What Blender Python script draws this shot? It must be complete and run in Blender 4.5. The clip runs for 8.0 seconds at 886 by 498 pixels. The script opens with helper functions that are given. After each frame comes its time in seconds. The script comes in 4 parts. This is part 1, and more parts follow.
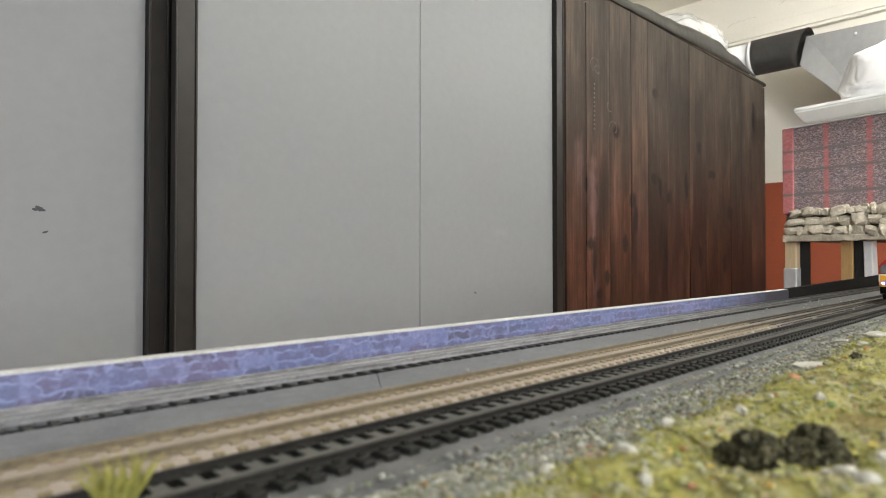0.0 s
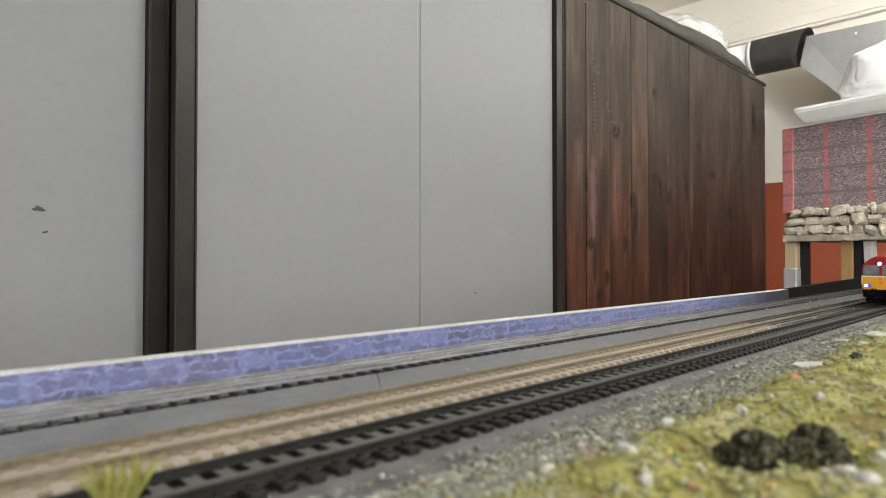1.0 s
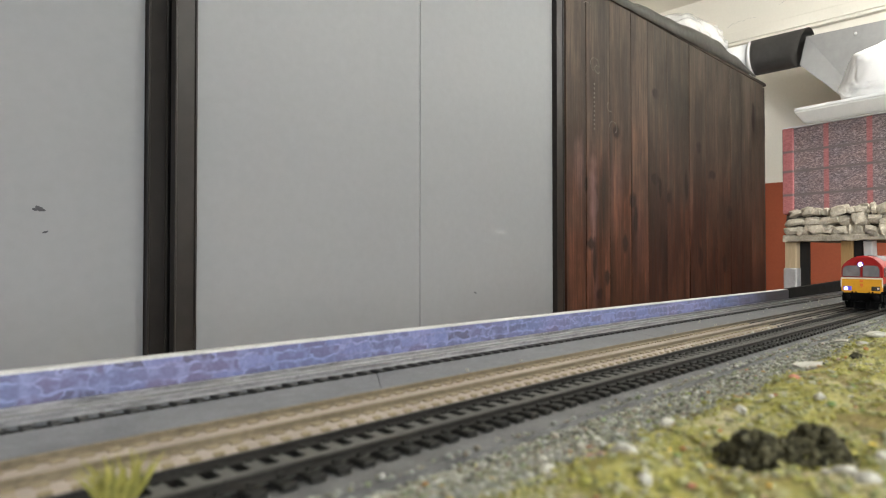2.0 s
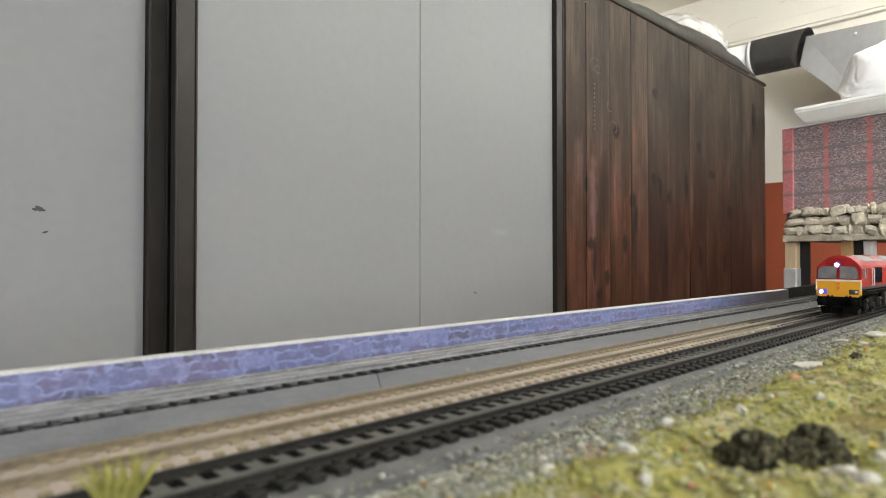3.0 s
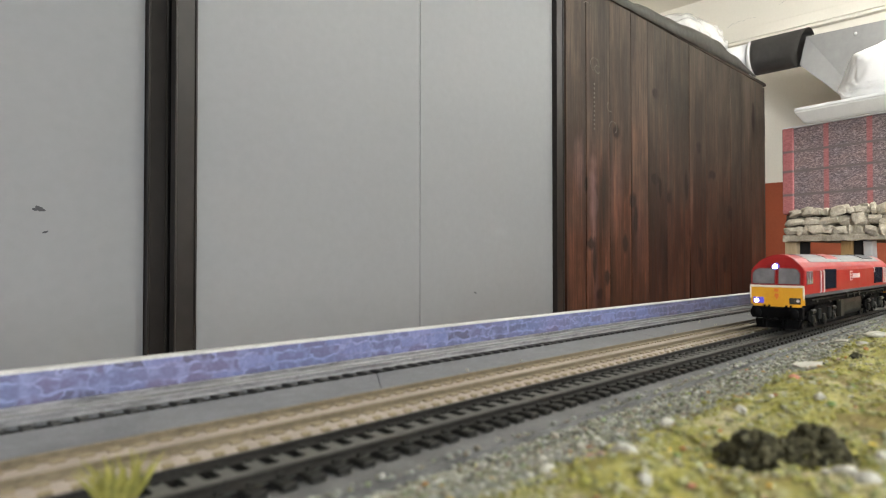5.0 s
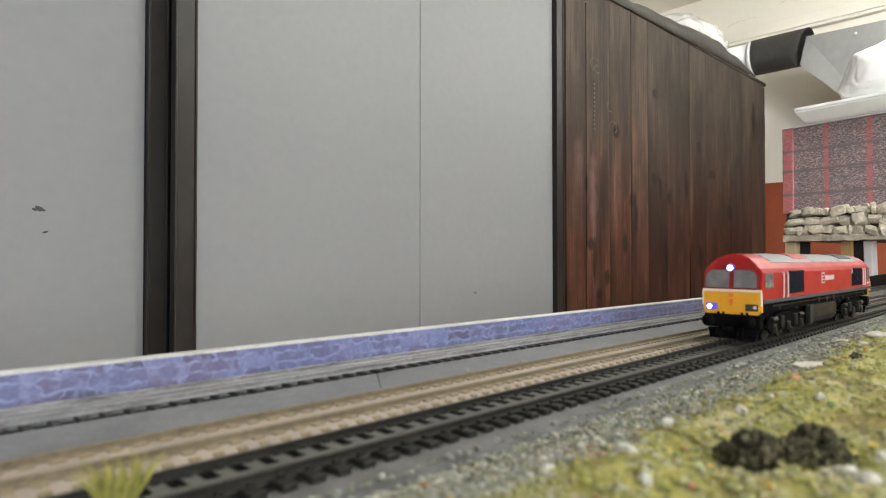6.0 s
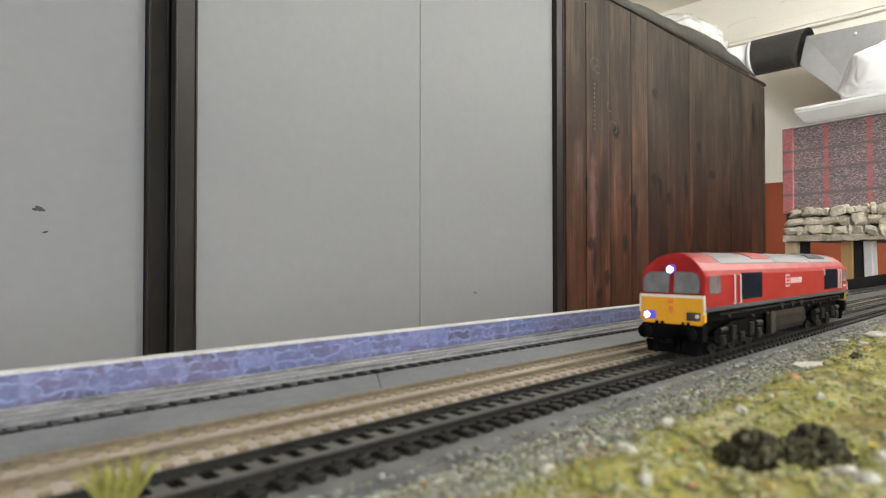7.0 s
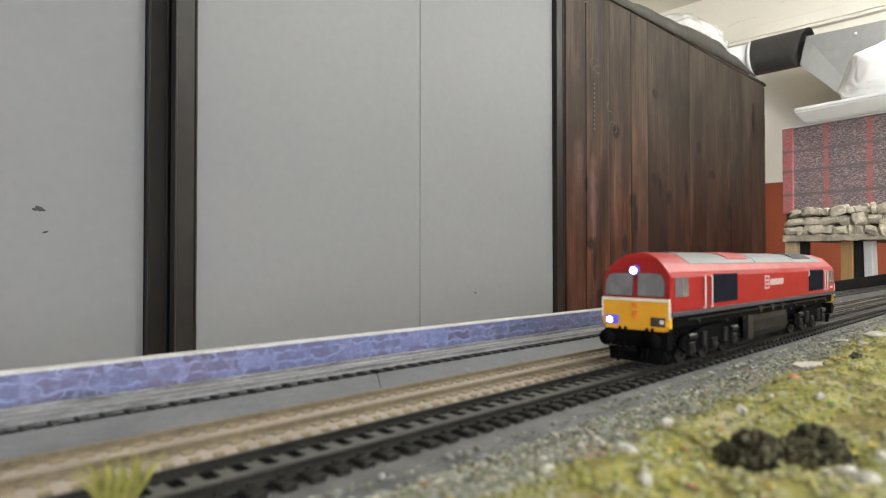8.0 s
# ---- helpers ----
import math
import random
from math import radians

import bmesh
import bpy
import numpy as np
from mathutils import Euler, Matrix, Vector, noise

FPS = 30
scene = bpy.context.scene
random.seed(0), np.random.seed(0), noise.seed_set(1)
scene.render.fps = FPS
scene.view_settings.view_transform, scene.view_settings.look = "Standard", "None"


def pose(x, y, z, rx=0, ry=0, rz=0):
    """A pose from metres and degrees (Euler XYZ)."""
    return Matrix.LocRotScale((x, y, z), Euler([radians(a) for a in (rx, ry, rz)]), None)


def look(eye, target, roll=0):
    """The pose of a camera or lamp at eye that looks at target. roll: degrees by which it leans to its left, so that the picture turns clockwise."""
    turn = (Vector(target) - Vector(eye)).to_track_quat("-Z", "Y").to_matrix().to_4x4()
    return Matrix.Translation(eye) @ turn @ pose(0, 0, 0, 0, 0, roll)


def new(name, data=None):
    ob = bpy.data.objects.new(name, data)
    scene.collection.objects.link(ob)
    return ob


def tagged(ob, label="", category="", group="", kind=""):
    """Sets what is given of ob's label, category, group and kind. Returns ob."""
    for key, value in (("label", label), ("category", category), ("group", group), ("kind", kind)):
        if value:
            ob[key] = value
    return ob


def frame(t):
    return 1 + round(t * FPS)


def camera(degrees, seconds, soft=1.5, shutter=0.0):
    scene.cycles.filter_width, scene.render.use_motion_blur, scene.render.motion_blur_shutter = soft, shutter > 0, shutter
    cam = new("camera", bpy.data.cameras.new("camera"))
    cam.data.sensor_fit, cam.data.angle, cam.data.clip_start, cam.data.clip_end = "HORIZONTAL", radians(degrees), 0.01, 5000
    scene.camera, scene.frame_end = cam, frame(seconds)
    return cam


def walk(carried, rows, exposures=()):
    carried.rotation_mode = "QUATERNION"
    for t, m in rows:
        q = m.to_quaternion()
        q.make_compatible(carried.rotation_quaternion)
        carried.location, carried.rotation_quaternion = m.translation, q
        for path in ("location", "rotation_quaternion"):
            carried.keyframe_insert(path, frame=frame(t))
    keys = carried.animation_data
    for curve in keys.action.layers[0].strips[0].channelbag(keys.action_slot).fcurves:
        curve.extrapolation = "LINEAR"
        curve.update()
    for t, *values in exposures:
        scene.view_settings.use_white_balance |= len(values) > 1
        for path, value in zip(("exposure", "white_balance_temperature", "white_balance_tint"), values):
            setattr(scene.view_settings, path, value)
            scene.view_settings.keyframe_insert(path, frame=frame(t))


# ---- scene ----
R = 1.0                     # height of the rail tops above the floor
EYE = (0.0, -0.1424, R + 0.0502)
YAW, TILT = radians(44.135), radians(0.903)
AHEAD = (EYE[0] + math.sin(YAW) * math.cos(TILT), EYE[1] + math.cos(YAW) * math.cos(TILT), EYE[2] + math.sin(TILT))
cam = camera(71.89, 8.0, soft=1.0)
cam.data.dof.use_dof = True
cam.data.dof.focus_distance = 0.9
cam.data.dof.aperture_fstop = 16
walk(cam, [(0, look(EYE, AHEAD)), (8.0, look(EYE, AHEAD))])

# ---- light: an added window behind the camera, two added hanging globe lamps, dim sky outside ----
world = bpy.data.worlds.new("sky")
scene.world = world
world.use_nodes = True
wn = world.node_tree.nodes
sky = wn.new("ShaderNodeTexSky")
sky.sky_type = "NISHITA"
sky.sun_disc = False
sky.sun_elevation, sky.sun_rotation = radians(35), radians(200)
world.node_tree.links.new(sky.outputs[0], wn["Background"].inputs[0])
wn["Background"].inputs[1].default_value = 0.08
scene.view_settings.exposure = 0.0


def area(name, at, target, sx, sy, power, color):
    d = bpy.data.lights.new(name, "AREA")
    d.shape, d.size, d.size_y, d.energy, d.color = "RECTANGLE", sx, sy, power, color
    ob = new(name, d)
    ob.matrix_world = look(at, target)
    return ob


# area lamp added out of view, as daylight from behind the camera
area("added_window_light", (-0.9, -2.17, 1.55), (-0.5, 0.5, 1.4), 1.5, 1.1, 68, (0.90, 0.955, 1.0))


# ---- materials ----
def nodes(name):
    m = bpy.data.materials.new(name)
    m.use_nodes = True
    nt = m.node_tree
    b = nt.nodes["Principled BSDF"]
    return m, nt, b


def mixc(nt, fac, a, b, mode="MIX"):
    n = nt.nodes.new("ShaderNodeMix")
    n.data_type, n.blend_type = "RGBA", mode
    for i, v in ((0, fac), (6, a), (7, b)):
        if hasattr(v, "is_linked"):
            nt.links.new(v, n.inputs[i])
        elif i == 0:
            n.inputs[0].default_value = v
        else:
            n.inputs[i].default_value = (*v, 1)
    return n.outputs[2]


def coords(nt, scale=(1, 1, 1), loc=(0, 0, 0)):
    tc = nt.nodes.new("ShaderNodeTexCoord")
    mp = nt.nodes.new("ShaderNodeMapping")
    mp.inputs["Scale"].default_value = scale
    mp.inputs["Location"].default_value = loc
    nt.links.new(tc.outputs["Object"], mp.inputs[0])
    return mp.outputs[0]


def noise_tex(nt, vec, scale, detail=4, rough=0.6):
    n = nt.nodes.new("ShaderNodeTexNoise")
    n.inputs["Scale"].default_value, n.inputs["Detail"].default_value, n.inputs["Roughness"].default_value = scale, detail, rough
    nt.links.new(vec, n.inputs["Vector"])
    return n.outputs["Fac"]


def ramp(nt, fac, stops):
    n = nt.nodes.new("ShaderNodeValToRGB")
    e = n.color_ramp.elements
    while len(e) < len(stops):
        e.new(0.5)
    for el, (p, c) in zip(e, stops):
        el.position = p
        el.color = (*c, 1) if isinstance(c, tuple) else (c, c, c, 1)
    nt.links.new(fac, n.inputs[0])
    return n.outputs[0]


def bump(nt, b, height, strength, dist):
    n = nt.nodes.new("ShaderNodeBump")
    n.inputs["Strength"].default_value, n.inputs["Distance"].default_value = strength, dist
    nt.links.new(height, n.inputs["Height"])
    nt.links.new(n.outputs[0], b.inputs["Normal"])


def surf(name, c1, c2, scale, rough=0.6, metal=0.0, fine=None, bumps=0.3, dist=0.0002, coat=0.0, stretch=(1, 1, 1), rough2=None, spec=0.5):
    """A surface that varies between two colours at a coarse and a fine scale, with fine relief."""
    m, nt, b = nodes(name)
    v = coords(nt, stretch)
    fine = fine or scale * 7
    a, f = noise_tex(nt, v, scale), noise_tex(nt, v, fine, 3)
    mx = nt.nodes.new("ShaderNodeMath")
    mx.operation = "ADD"
    sc = nt.nodes.new("ShaderNodeMath")
    sc.operation, sc.inputs[1].default_value = "MULTIPLY", 0.5
    nt.links.new(a, mx.inputs[0]), nt.links.new(f, mx.inputs[1]), nt.links.new(mx.outputs[0], sc.inputs[0])
    nt.links.new(ramp(nt, sc.outputs[0], [(0.33, c1), (0.67, c2)]), b.inputs["Base Color"])
    b.inputs["Metallic"].default_value, b.inputs["Coat Weight"].default_value = metal, coat
    b.inputs["Specular IOR Level"].default_value = spec
    r2 = rough if rough2 is None else rough2
    nt.links.new(ramp(nt, a, [(0.3, rough * 0.88), (0.7, min(1, r2 * 1.12))]), b.inputs["Roughness"])
    bump(nt, b, f, bumps, dist)
    return m


def island(name, cols, rough=0.85, scale=900, bumps=0.5):
    """Colour by loose piece, with fine grain."""
    m, nt, b = nodes(name)
    g = nt.nodes.new("ShaderNodeNewGeometry")
    stops = [(i / max(1, len(cols) - 1), c) for i, c in enumerate(cols)]
    base = ramp(nt, g.outputs["Random Per Island"], stops)
    f = noise_tex(nt, coords(nt), scale, 3)
    nt.links.new(mixc(nt, 0.6, base, ramp(nt, f, [(0.3, 0.45), (0.7, 1.0)]), "MULTIPLY"), b.inputs["Base Color"])
    b.inputs["Roughness"].default_value = rough
    b.inputs["Specular IOR Level"].default_value = 0.25
    bump(nt, b, f, bumps, 0.0003)
    return m


def glow(name, color, strength):
    m, nt, b = nodes(name)
    b.inputs["Base Color"].default_value = (0.8, 0.8, 0.85, 1)
    b.inputs["Emission Color"].default_value = (*color, 1)
    b.inputs["Emission Strength"].default_value = strength
    return m


def stone_paper():
    """Printed lavender-blue stone courses on glossy paper."""
    m, nt, b = nodes("stone_print")
    v = coords(nt)
    warp = nt.nodes.new("ShaderNodeTexNoise")
    warp.inputs["Scale"].default_value, warp.inputs["Detail"].default_value = 130, 3
    nt.links.new(v, warp.inputs["Vector"])
    vm = nt.nodes.new("ShaderNodeVectorMath")
    vm.operation = "MULTIPLY_ADD"
    vm.inputs[1].default_value = (0.016, 0, 0.0068)
    nt.links.new(warp.outputs["Color"], vm.inputs[0]), nt.links.new(v, vm.inputs[2])
    sep, flat = nt.nodes.new("ShaderNodeSeparateXYZ"), nt.nodes.new("ShaderNodeCombineXYZ")
    nt.links.new(vm.outputs[0], sep.inputs[0])
    nt.links.new(sep.outputs["X"], flat.inputs["X"]), nt.links.new(sep.outputs["Z"], flat.inputs["Y"])
    br = nt.nodes.new("ShaderNodeTexBrick")
    br.inputs["Scale"].default_value = 1.0
    br.inputs["Brick Width"].default_value, br.inputs["Row Height"].default_value = 0.0185, 0.0054
    br.inputs["Mortar Size"].default_value, br.inputs["Mortar Smooth"].default_value = 0.0009, 0.7
    br.inputs["Color1"].default_value, br.inputs["Color2"].default_value = (0, 0, 0, 1), (1, 1, 1, 1)
    br.inputs["Mortar"].default_value = (0.5, 0.5, 0.5, 1)
    br.offset, br.squash, br.squash_frequency = 0.43, 0.75, 2
    nt.links.new(flat.outputs[0], br.inputs["Vector"])
    stone = ramp(nt, br.outputs["Color"], [(0.0, (0.070, 0.070, 0.115)), (0.3, (0.115, 0.125, 0.225)), (0.55, (0.105, 0.095, 0.165)), (0.8, (0.125, 0.140, 0.27)), (1.0, (0.165, 0.172, 0.31))])
    grain = noise_tex(nt, v, 700, 4)
    stone = mixc(nt, 0.55, stone, ramp(nt, grain, [(0.3, 0.5), (0.7, 1.05)]), "MULTIPLY")
    patch = noise_tex(nt, v, 16, 3)
    hue = ramp(nt, patch, [(0.35, (0.80, 0.92, 1.0)), (0.65, (1.02, 0.96, 0.98))])
    worn = nt.nodes.new("ShaderNodeMath")
    worn.operation = "MULTIPLY"
    nt.links.new(br.outputs["Fac"], worn.inputs[0])
    nt.links.new(ramp(nt, noise_tex(nt, v, 230, 3), [(0.38, 0.15), (0.58, 1.0)]), worn.inputs[1])
    stone = mixc(nt, ramp(nt, noise_tex(nt, v, 190, 2), [(0.50, 0.0), (0.64, 0.55)]), stone, (0.19, 0.20, 0.335))
    col = mixc(nt, worn.outputs[0], stone, (0.185, 0.200, 0.335))
    col = mixc(nt, 1.0, col, hue, "MULTIPLY")
    # the print darkens raggedly to near black towards its far end
    far, ragged_x = nt.nodes.new("ShaderNodeSeparateXYZ"), nt.nodes.new("ShaderNodeMath")
    nt.links.new(v, far.inputs[0])
    ragged_x.operation, ragged_x.inputs[1].default_value = "MULTIPLY_ADD", 0.16
    nt.links.new(noise_tex(nt, v, 60, 4), ragged_x.inputs[0]), nt.links.new(far.outputs["X"], ragged_x.inputs[2])
    col = mixc(nt, ramp(nt, ragged_x.outputs[0], [(0.69, 0.0), (0.87, 0.96)]), col, (0.018, 0.018, 0.021))
    nt.links.new(col, b.inputs["Base Color"])
    b.inputs["Roughness"].default_value = 0.5
    bump(nt, b, grain, 0.2, 0.0001)
    return m


def plank_wood():
    """Dark red-brown stained pine, greyer in its upper part, with knots and a worn pale patch."""
    m, nt, b = nodes("stained_pine")
    oi = nt.nodes.new("ShaderNodeObjectInfo")
    tc = nt.nodes.new("ShaderNodeTexCoord")
    off = nt.nodes.new("ShaderNodeVectorMath")
    off.operation = "MULTIPLY_ADD"
    off.inputs[1].default_value = (7, 3, 5)
    comb = nt.nodes.new("ShaderNodeCombineXYZ")
    for i in range(3):
        nt.links.new(oi.outputs["Random"], comb.inputs[i])
    nt.links.new(comb.outputs[0], off.inputs[0]), nt.links.new(tc.outputs["Object"], off.inputs[2])

    def grain(scale, detail, rough):
        mp = nt.nodes.new("ShaderNodeMapping")
        mp.inputs["Scale"].default_value = scale
        nt.links.new(off.outputs[0], mp.inputs[0])
        return noise_tex(nt, mp.outputs[0], 1.0, detail, rough)
    fine, streak, broad = grain((210, 210, 7), 5, 0.7), grain((48, 48, 1.6), 4, 0.55), grain((11, 11, 3.4), 5, 0.65)
    base = ramp(nt, broad, [(0.30, (0.014, 0.0064, 0.0040)), (0.5, (0.038, 0.0155, 0.0096)), (0.70, (0.078, 0.0330, 0.0205))])
    base = mixc(nt, 0.75, base, ramp(nt, streak, [(0.34, 0.40), (0.66, 1.70)]), "MULTIPLY")
    # plank to plank
    base = mixc(nt, 0.8, base, ramp(nt, oi.outputs["Random"], [(0.0, (0.62, 0.62, 0.66)), (0.5, (1.0, 0.95, 0.9)), (1.0, (1.38, 1.30, 1.15))]), "MULTIPLY")
    # greyer upper part with a ragged lower limit
    sep = nt.nodes.new("ShaderNodeSeparateXYZ")
    nt.links.new(tc.outputs["Object"], sep.inputs[0])
    wob = noise_tex(nt, off.outputs[0], 5, 5)
    ad = nt.nodes.new("ShaderNodeMath")
    ad.operation, ad.inputs[1].default_value = "MULTIPLY_ADD", 0.5
    nt.links.new(wob, ad.inputs[0]), nt.links.new(sep.outputs["Z"], ad.inputs[2])
    high_mask = ramp(nt, ad.outputs[0], [(0.34, 0.0), (0.66, 0.6), (0.98, 0.85)])
    grey_pine = mixc(nt, 0.8, (0.045, 0.0385, 0.0305), ramp(nt, broad, [(0.34, 0.42), (0.64, 1.35)]), "MULTIPLY")
    grey_pine = mixc(nt, 0.55, grey_pine, ramp(nt, streak, [(0.36, 0.45), (0.64, 1.45)]), "MULTIPLY")
    base = mixc(nt, high_mask, base, grey_pine)

    def spot(x, z, w, h, inner, outer, strength):
        """Mask of a ragged oval on the boards."""
        wv = nt.nodes.new("ShaderNodeTexNoise")
        wv.inputs["Scale"].default_value, wv.inputs["Detail"].default_value = 26, 3
        nt.links.new(tc.outputs["Object"], wv.inputs["Vector"])
        wp = nt.nodes.new("ShaderNodeVectorMath")
        wp.operation = "MULTIPLY_ADD"
        wp.inputs[1].default_value = (w * 1.3, 0, h * 1.1)
        nt.links.new(wv.outputs["Color"], wp.inputs[0]), nt.links.new(tc.outputs["Object"], wp.inputs[2])
        sb, sc, ln = (nt.nodes.new("ShaderNodeVectorMath") for _ in range(3))
        sb.operation, sc.operation, ln.operation = "SUBTRACT", "MULTIPLY", "LENGTH"
        sb.inputs[1].default_value, sc.inputs[1].default_value = (x + w * 0.65, 0, z + h * 0.55), (1 / w, 0, 1 / h)
        nt.links.new(wp.outputs[0], sb.inputs[0]), nt.links.new(sb.outputs[0], sc.inputs[0]), nt.links.new(sc.outputs[0], ln.inputs[0])
        return ramp(nt, ln.outputs["Value"], [(inner, strength), (outer, 0.0)])
    # worn pink patches, then knots
    for x, z, w, h, k in ((1.421, 0.20, 0.022, 0.17, 0.75), (1.430, -0.02, 0.020, 0.09, 0.35), (1.352, 0.30, 0.030, 0.10, 0.30), (1.535, 0.24, 0.045, 0.12, 0.16), (1.66, 0.12, 0.04, 0.16, 0.14)):
        base = mixc(nt, spot(x, z, w, h, 0.25, 1.0, k), base, mixc(nt, 0.6, (0.140, 0.082, 0.080), ramp(nt, streak, [(0.34, 0.5), (0.66, 1.2)]), "MULTIPLY"))
    for x, z, w, h in ((1.629, 0.219, 0.022, 0.020), (1.645, 0.165, 0.012, 0.045), (1.768, 0.293, 0.026, 0.016), (1.800, 0.270, 0.010, 0.035), (1.861, 0.244, 0.020, 0.020), (1.404, 0.092, 0.020, 0.016),
                       (1.425, 0.055, 0.009, 0.060), (1.586, 0.095, 0.016, 0.024), (1.542, 0.409, 0.018, 0.018), (1.984, 0.290, 0.014, 0.050), (2.083, 0.430, 0.020, 0.018), (2.190, 0.347, 0.030, 0.016),
                       (2.600, 0.610, 0.016, 0.060), (1.488, 0.001, 0.016, 0.020), (1.450, -0.044, 0.015, 0.018), (2.091, 0.056, 0.018, 0.040), (1.771, 0.559, 0.018, 0.016), (1.385, 0.245, 0.010, 0.024), (2.35, 0.22, 0.025, 0.03), (2.30, 0.03, 0.02, 0.03)):
        base = mixc(nt, spot(x, z, w * 1.25, h * 1.25, 0.55, 1.1, 0.88), base, (0.010, 0.006, 0.005))
    base = mixc(nt, 0.5, base, ramp(nt, fine, [(0.36, 0.45), (0.64, 1.45)]), "MULTIPLY")
    nt.links.new(base, b.inputs["Base Color"])
    nt.links.new(ramp(nt, streak, [(0.3, 0.55), (0.7, 0.72)]), b.inputs["Roughness"])
    b.inputs["Specular IOR Level"].default_value = 0.2
    bump(nt, b, fine, 0.25, 0.001)
    return m


def fabric():
    """Printed cloth: speckled grey-violet with red stripes."""
    m, nt, b = nodes("plaid_cloth")
    v = coords(nt)
    sp = nt.nodes.new("ShaderNodeTexVoronoi")
    sp.inputs["Scale"].default_value = 170
    nt.links.new(v, sp.inputs["Vector"])
    spk = noise_tex(nt, coords(nt, (0.6, 0.6, 1.5)), 300, 4, 0.75)
    blot = noise_tex(nt, coords(nt, (1, 1, 1.8)), 16, 3)
    base = ramp(nt, spk, [(0.34, (0.075, 0.060, 0.064)), (0.5, (0.20, 0.162, 0.165)), (0.66, (0.46, 0.40, 0.395))])
    base = mixc(nt, 0.7, base, ramp(nt, blot, [(0.35, (0.82, 0.80, 0.90)), (0.65, (1.15, 0.97, 0.95))]), "MULTIPLY")
    sep = nt.nodes.new("ShaderNodeSeparateXYZ")
    nt.links.new(v, sep.inputs[0])

    def band(out, at, half, soft):
        s = nt.nodes.new("ShaderNodeMath")
        s.operation, s.inputs[1].default_value = "SUBTRACT", at
        nt.links.new(out, s.inputs[0])
        a = nt.nodes.new("ShaderNodeMath")
        a.operation = "ABSOLUTE"
        nt.links.new(s.outputs[0], a.inputs[0])
        mr = nt.nodes.new("ShaderNodeMapRange")
        mr.inputs["From Min"].default_value, mr.inputs["From Max"].default_value = half, half + soft
        mr.inputs["To Min"].default_value, mr.inputs["To Max"].default_value = 1, 0
        nt.links.new(a.outputs[0], mr.inputs[0])
        return mr.outputs[0]
    red = ramp(nt, spk, [(0.3, (0.26, 0.070, 0.078)), (0.7, (0.52, 0.20, 0.20))])
    for at in (0.0765, 0.171, 0.266, 0.36):
        base = mixc(nt, band(sep.outputs["X"], at, 0.0045, 0.003), base, red)
    base = mixc(nt, band(sep.outputs["X"], -0.013, 0.0125, 0.001), base, red)
    # shade of three horizontal folds, put into the cloth's colour
    for at, half in ((0.327, 0.0008), (0.276, 0.0010), (0.215, 0.0012)):
        base = mixc(nt, band(sep.outputs["Z"], at, half, 0.004), base, (0.150, 0.120, 0.122))
    nt.links.new(base, b.inputs["Base Color"])
    b.inputs["Roughness"].default_value = 0.6
    b.inputs["Coat Weight"].default_value, b.inputs["Coat Roughness"].default_value = 0.25, 0.3
    bump(nt, b, spk, 0.5, 0.0008)
    return m


def moss_ground():
    """Turf of yellow-green flock with worn tan and grey patches and dark crumbs."""
    m, nt, b = nodes("moss_ground")
    v = coords(nt)
    big, mid, fine = noise_tex(nt, v, 38, 4), noise_tex(nt, v, 130, 4), noise_tex(nt, v, 800, 4)
    col = ramp(nt, mid, [(0.3, (0.19, 0.19, 0.065)), (0.5, (0.33, 0.305, 0.085)), (0.7, (0.38, 0.37, 0.20))])
    col = mixc(nt, ramp(nt, big, [(0.52, 0.0), (0.66, 0.85)]), col, (0.42, 0.38, 0.25))
    big2 = noise_tex(nt, coords(nt, loc=(3, 1, 0)), 55, 4)
    col = mixc(nt, ramp(nt, big2, [(0.51, 0.0), (0.66, 0.9)]), col, (0.19, 0.145, 0.06))
    col = mixc(nt, 0.7, col, ramp(nt, fine, [(0.32, 0.5), (0.66, 1.15)]), "MULTIPLY")
    nt.links.new(col, b.inputs["Base Color"])
    b.inputs["Roughness"].default_value = 0.95
    b.inputs["Specular IOR Level"].default_value = 0.15
    bump(nt, b, fine, 0.9, 0.001)
    return m


M_PRINT = stone_paper()
M_PLANK = plank_wood()
M_CLOTH = fabric()
M_DOOR = surf("grey_laminate", (0.178, 0.183, 0.191), (0.194, 0.199, 0.207), 1.2, 0.5, fine=60, bumps=0.03, dist=0.0002, spec=0.2)
M_STILE = surf("brown_aluminium", (0.012, 0.010, 0.009), (0.019, 0.016, 0.014), 6, 0.42, 0.1, bumps=0.05, spec=0.3)
M_BLACK = surf("black_gap", (0.008, 0.008, 0.008), (0.014, 0.013, 0.012), 20, 0.8)
M_CREAM = surf("cream_plaster", (0.80, 0.765, 0.69), (0.85, 0.815, 0.74), 3, 0.85, fine=90, bumps=0.25, dist=0.001)
M_DADO = surf("terracotta_paint", (0.285, 0.064, 0.026), (0.345, 0.080, 0.033), 4, 0.6, fine=80, bumps=0.2, dist=0.001)
M_FLOORM = surf("floor_boards", (0.16, 0.10, 0.06), (0.24, 0.16, 0.10), 4, 0.5, stretch=(1, 6, 1))
M_SLEEPER = surf("dark_plastic", (0.008, 0.008, 0.007), (0.024, 0.023, 0.020), 260, 0.6, fine=1500, dist=0.0001, spec=0.25)
M_DARKSLEEPER = surf("black_plastic", (0.010, 0.010, 0.010), (0.024, 0.023, 0.022), 260, 0.6, fine=1500, dist=0.0001)
M_BED = surf("grey_underlay", (0.045, 0.045, 0.044), (0.165, 0.166, 0.165), 60, 0.9, fine=1800, bumps=0.6, dist=0.0003)
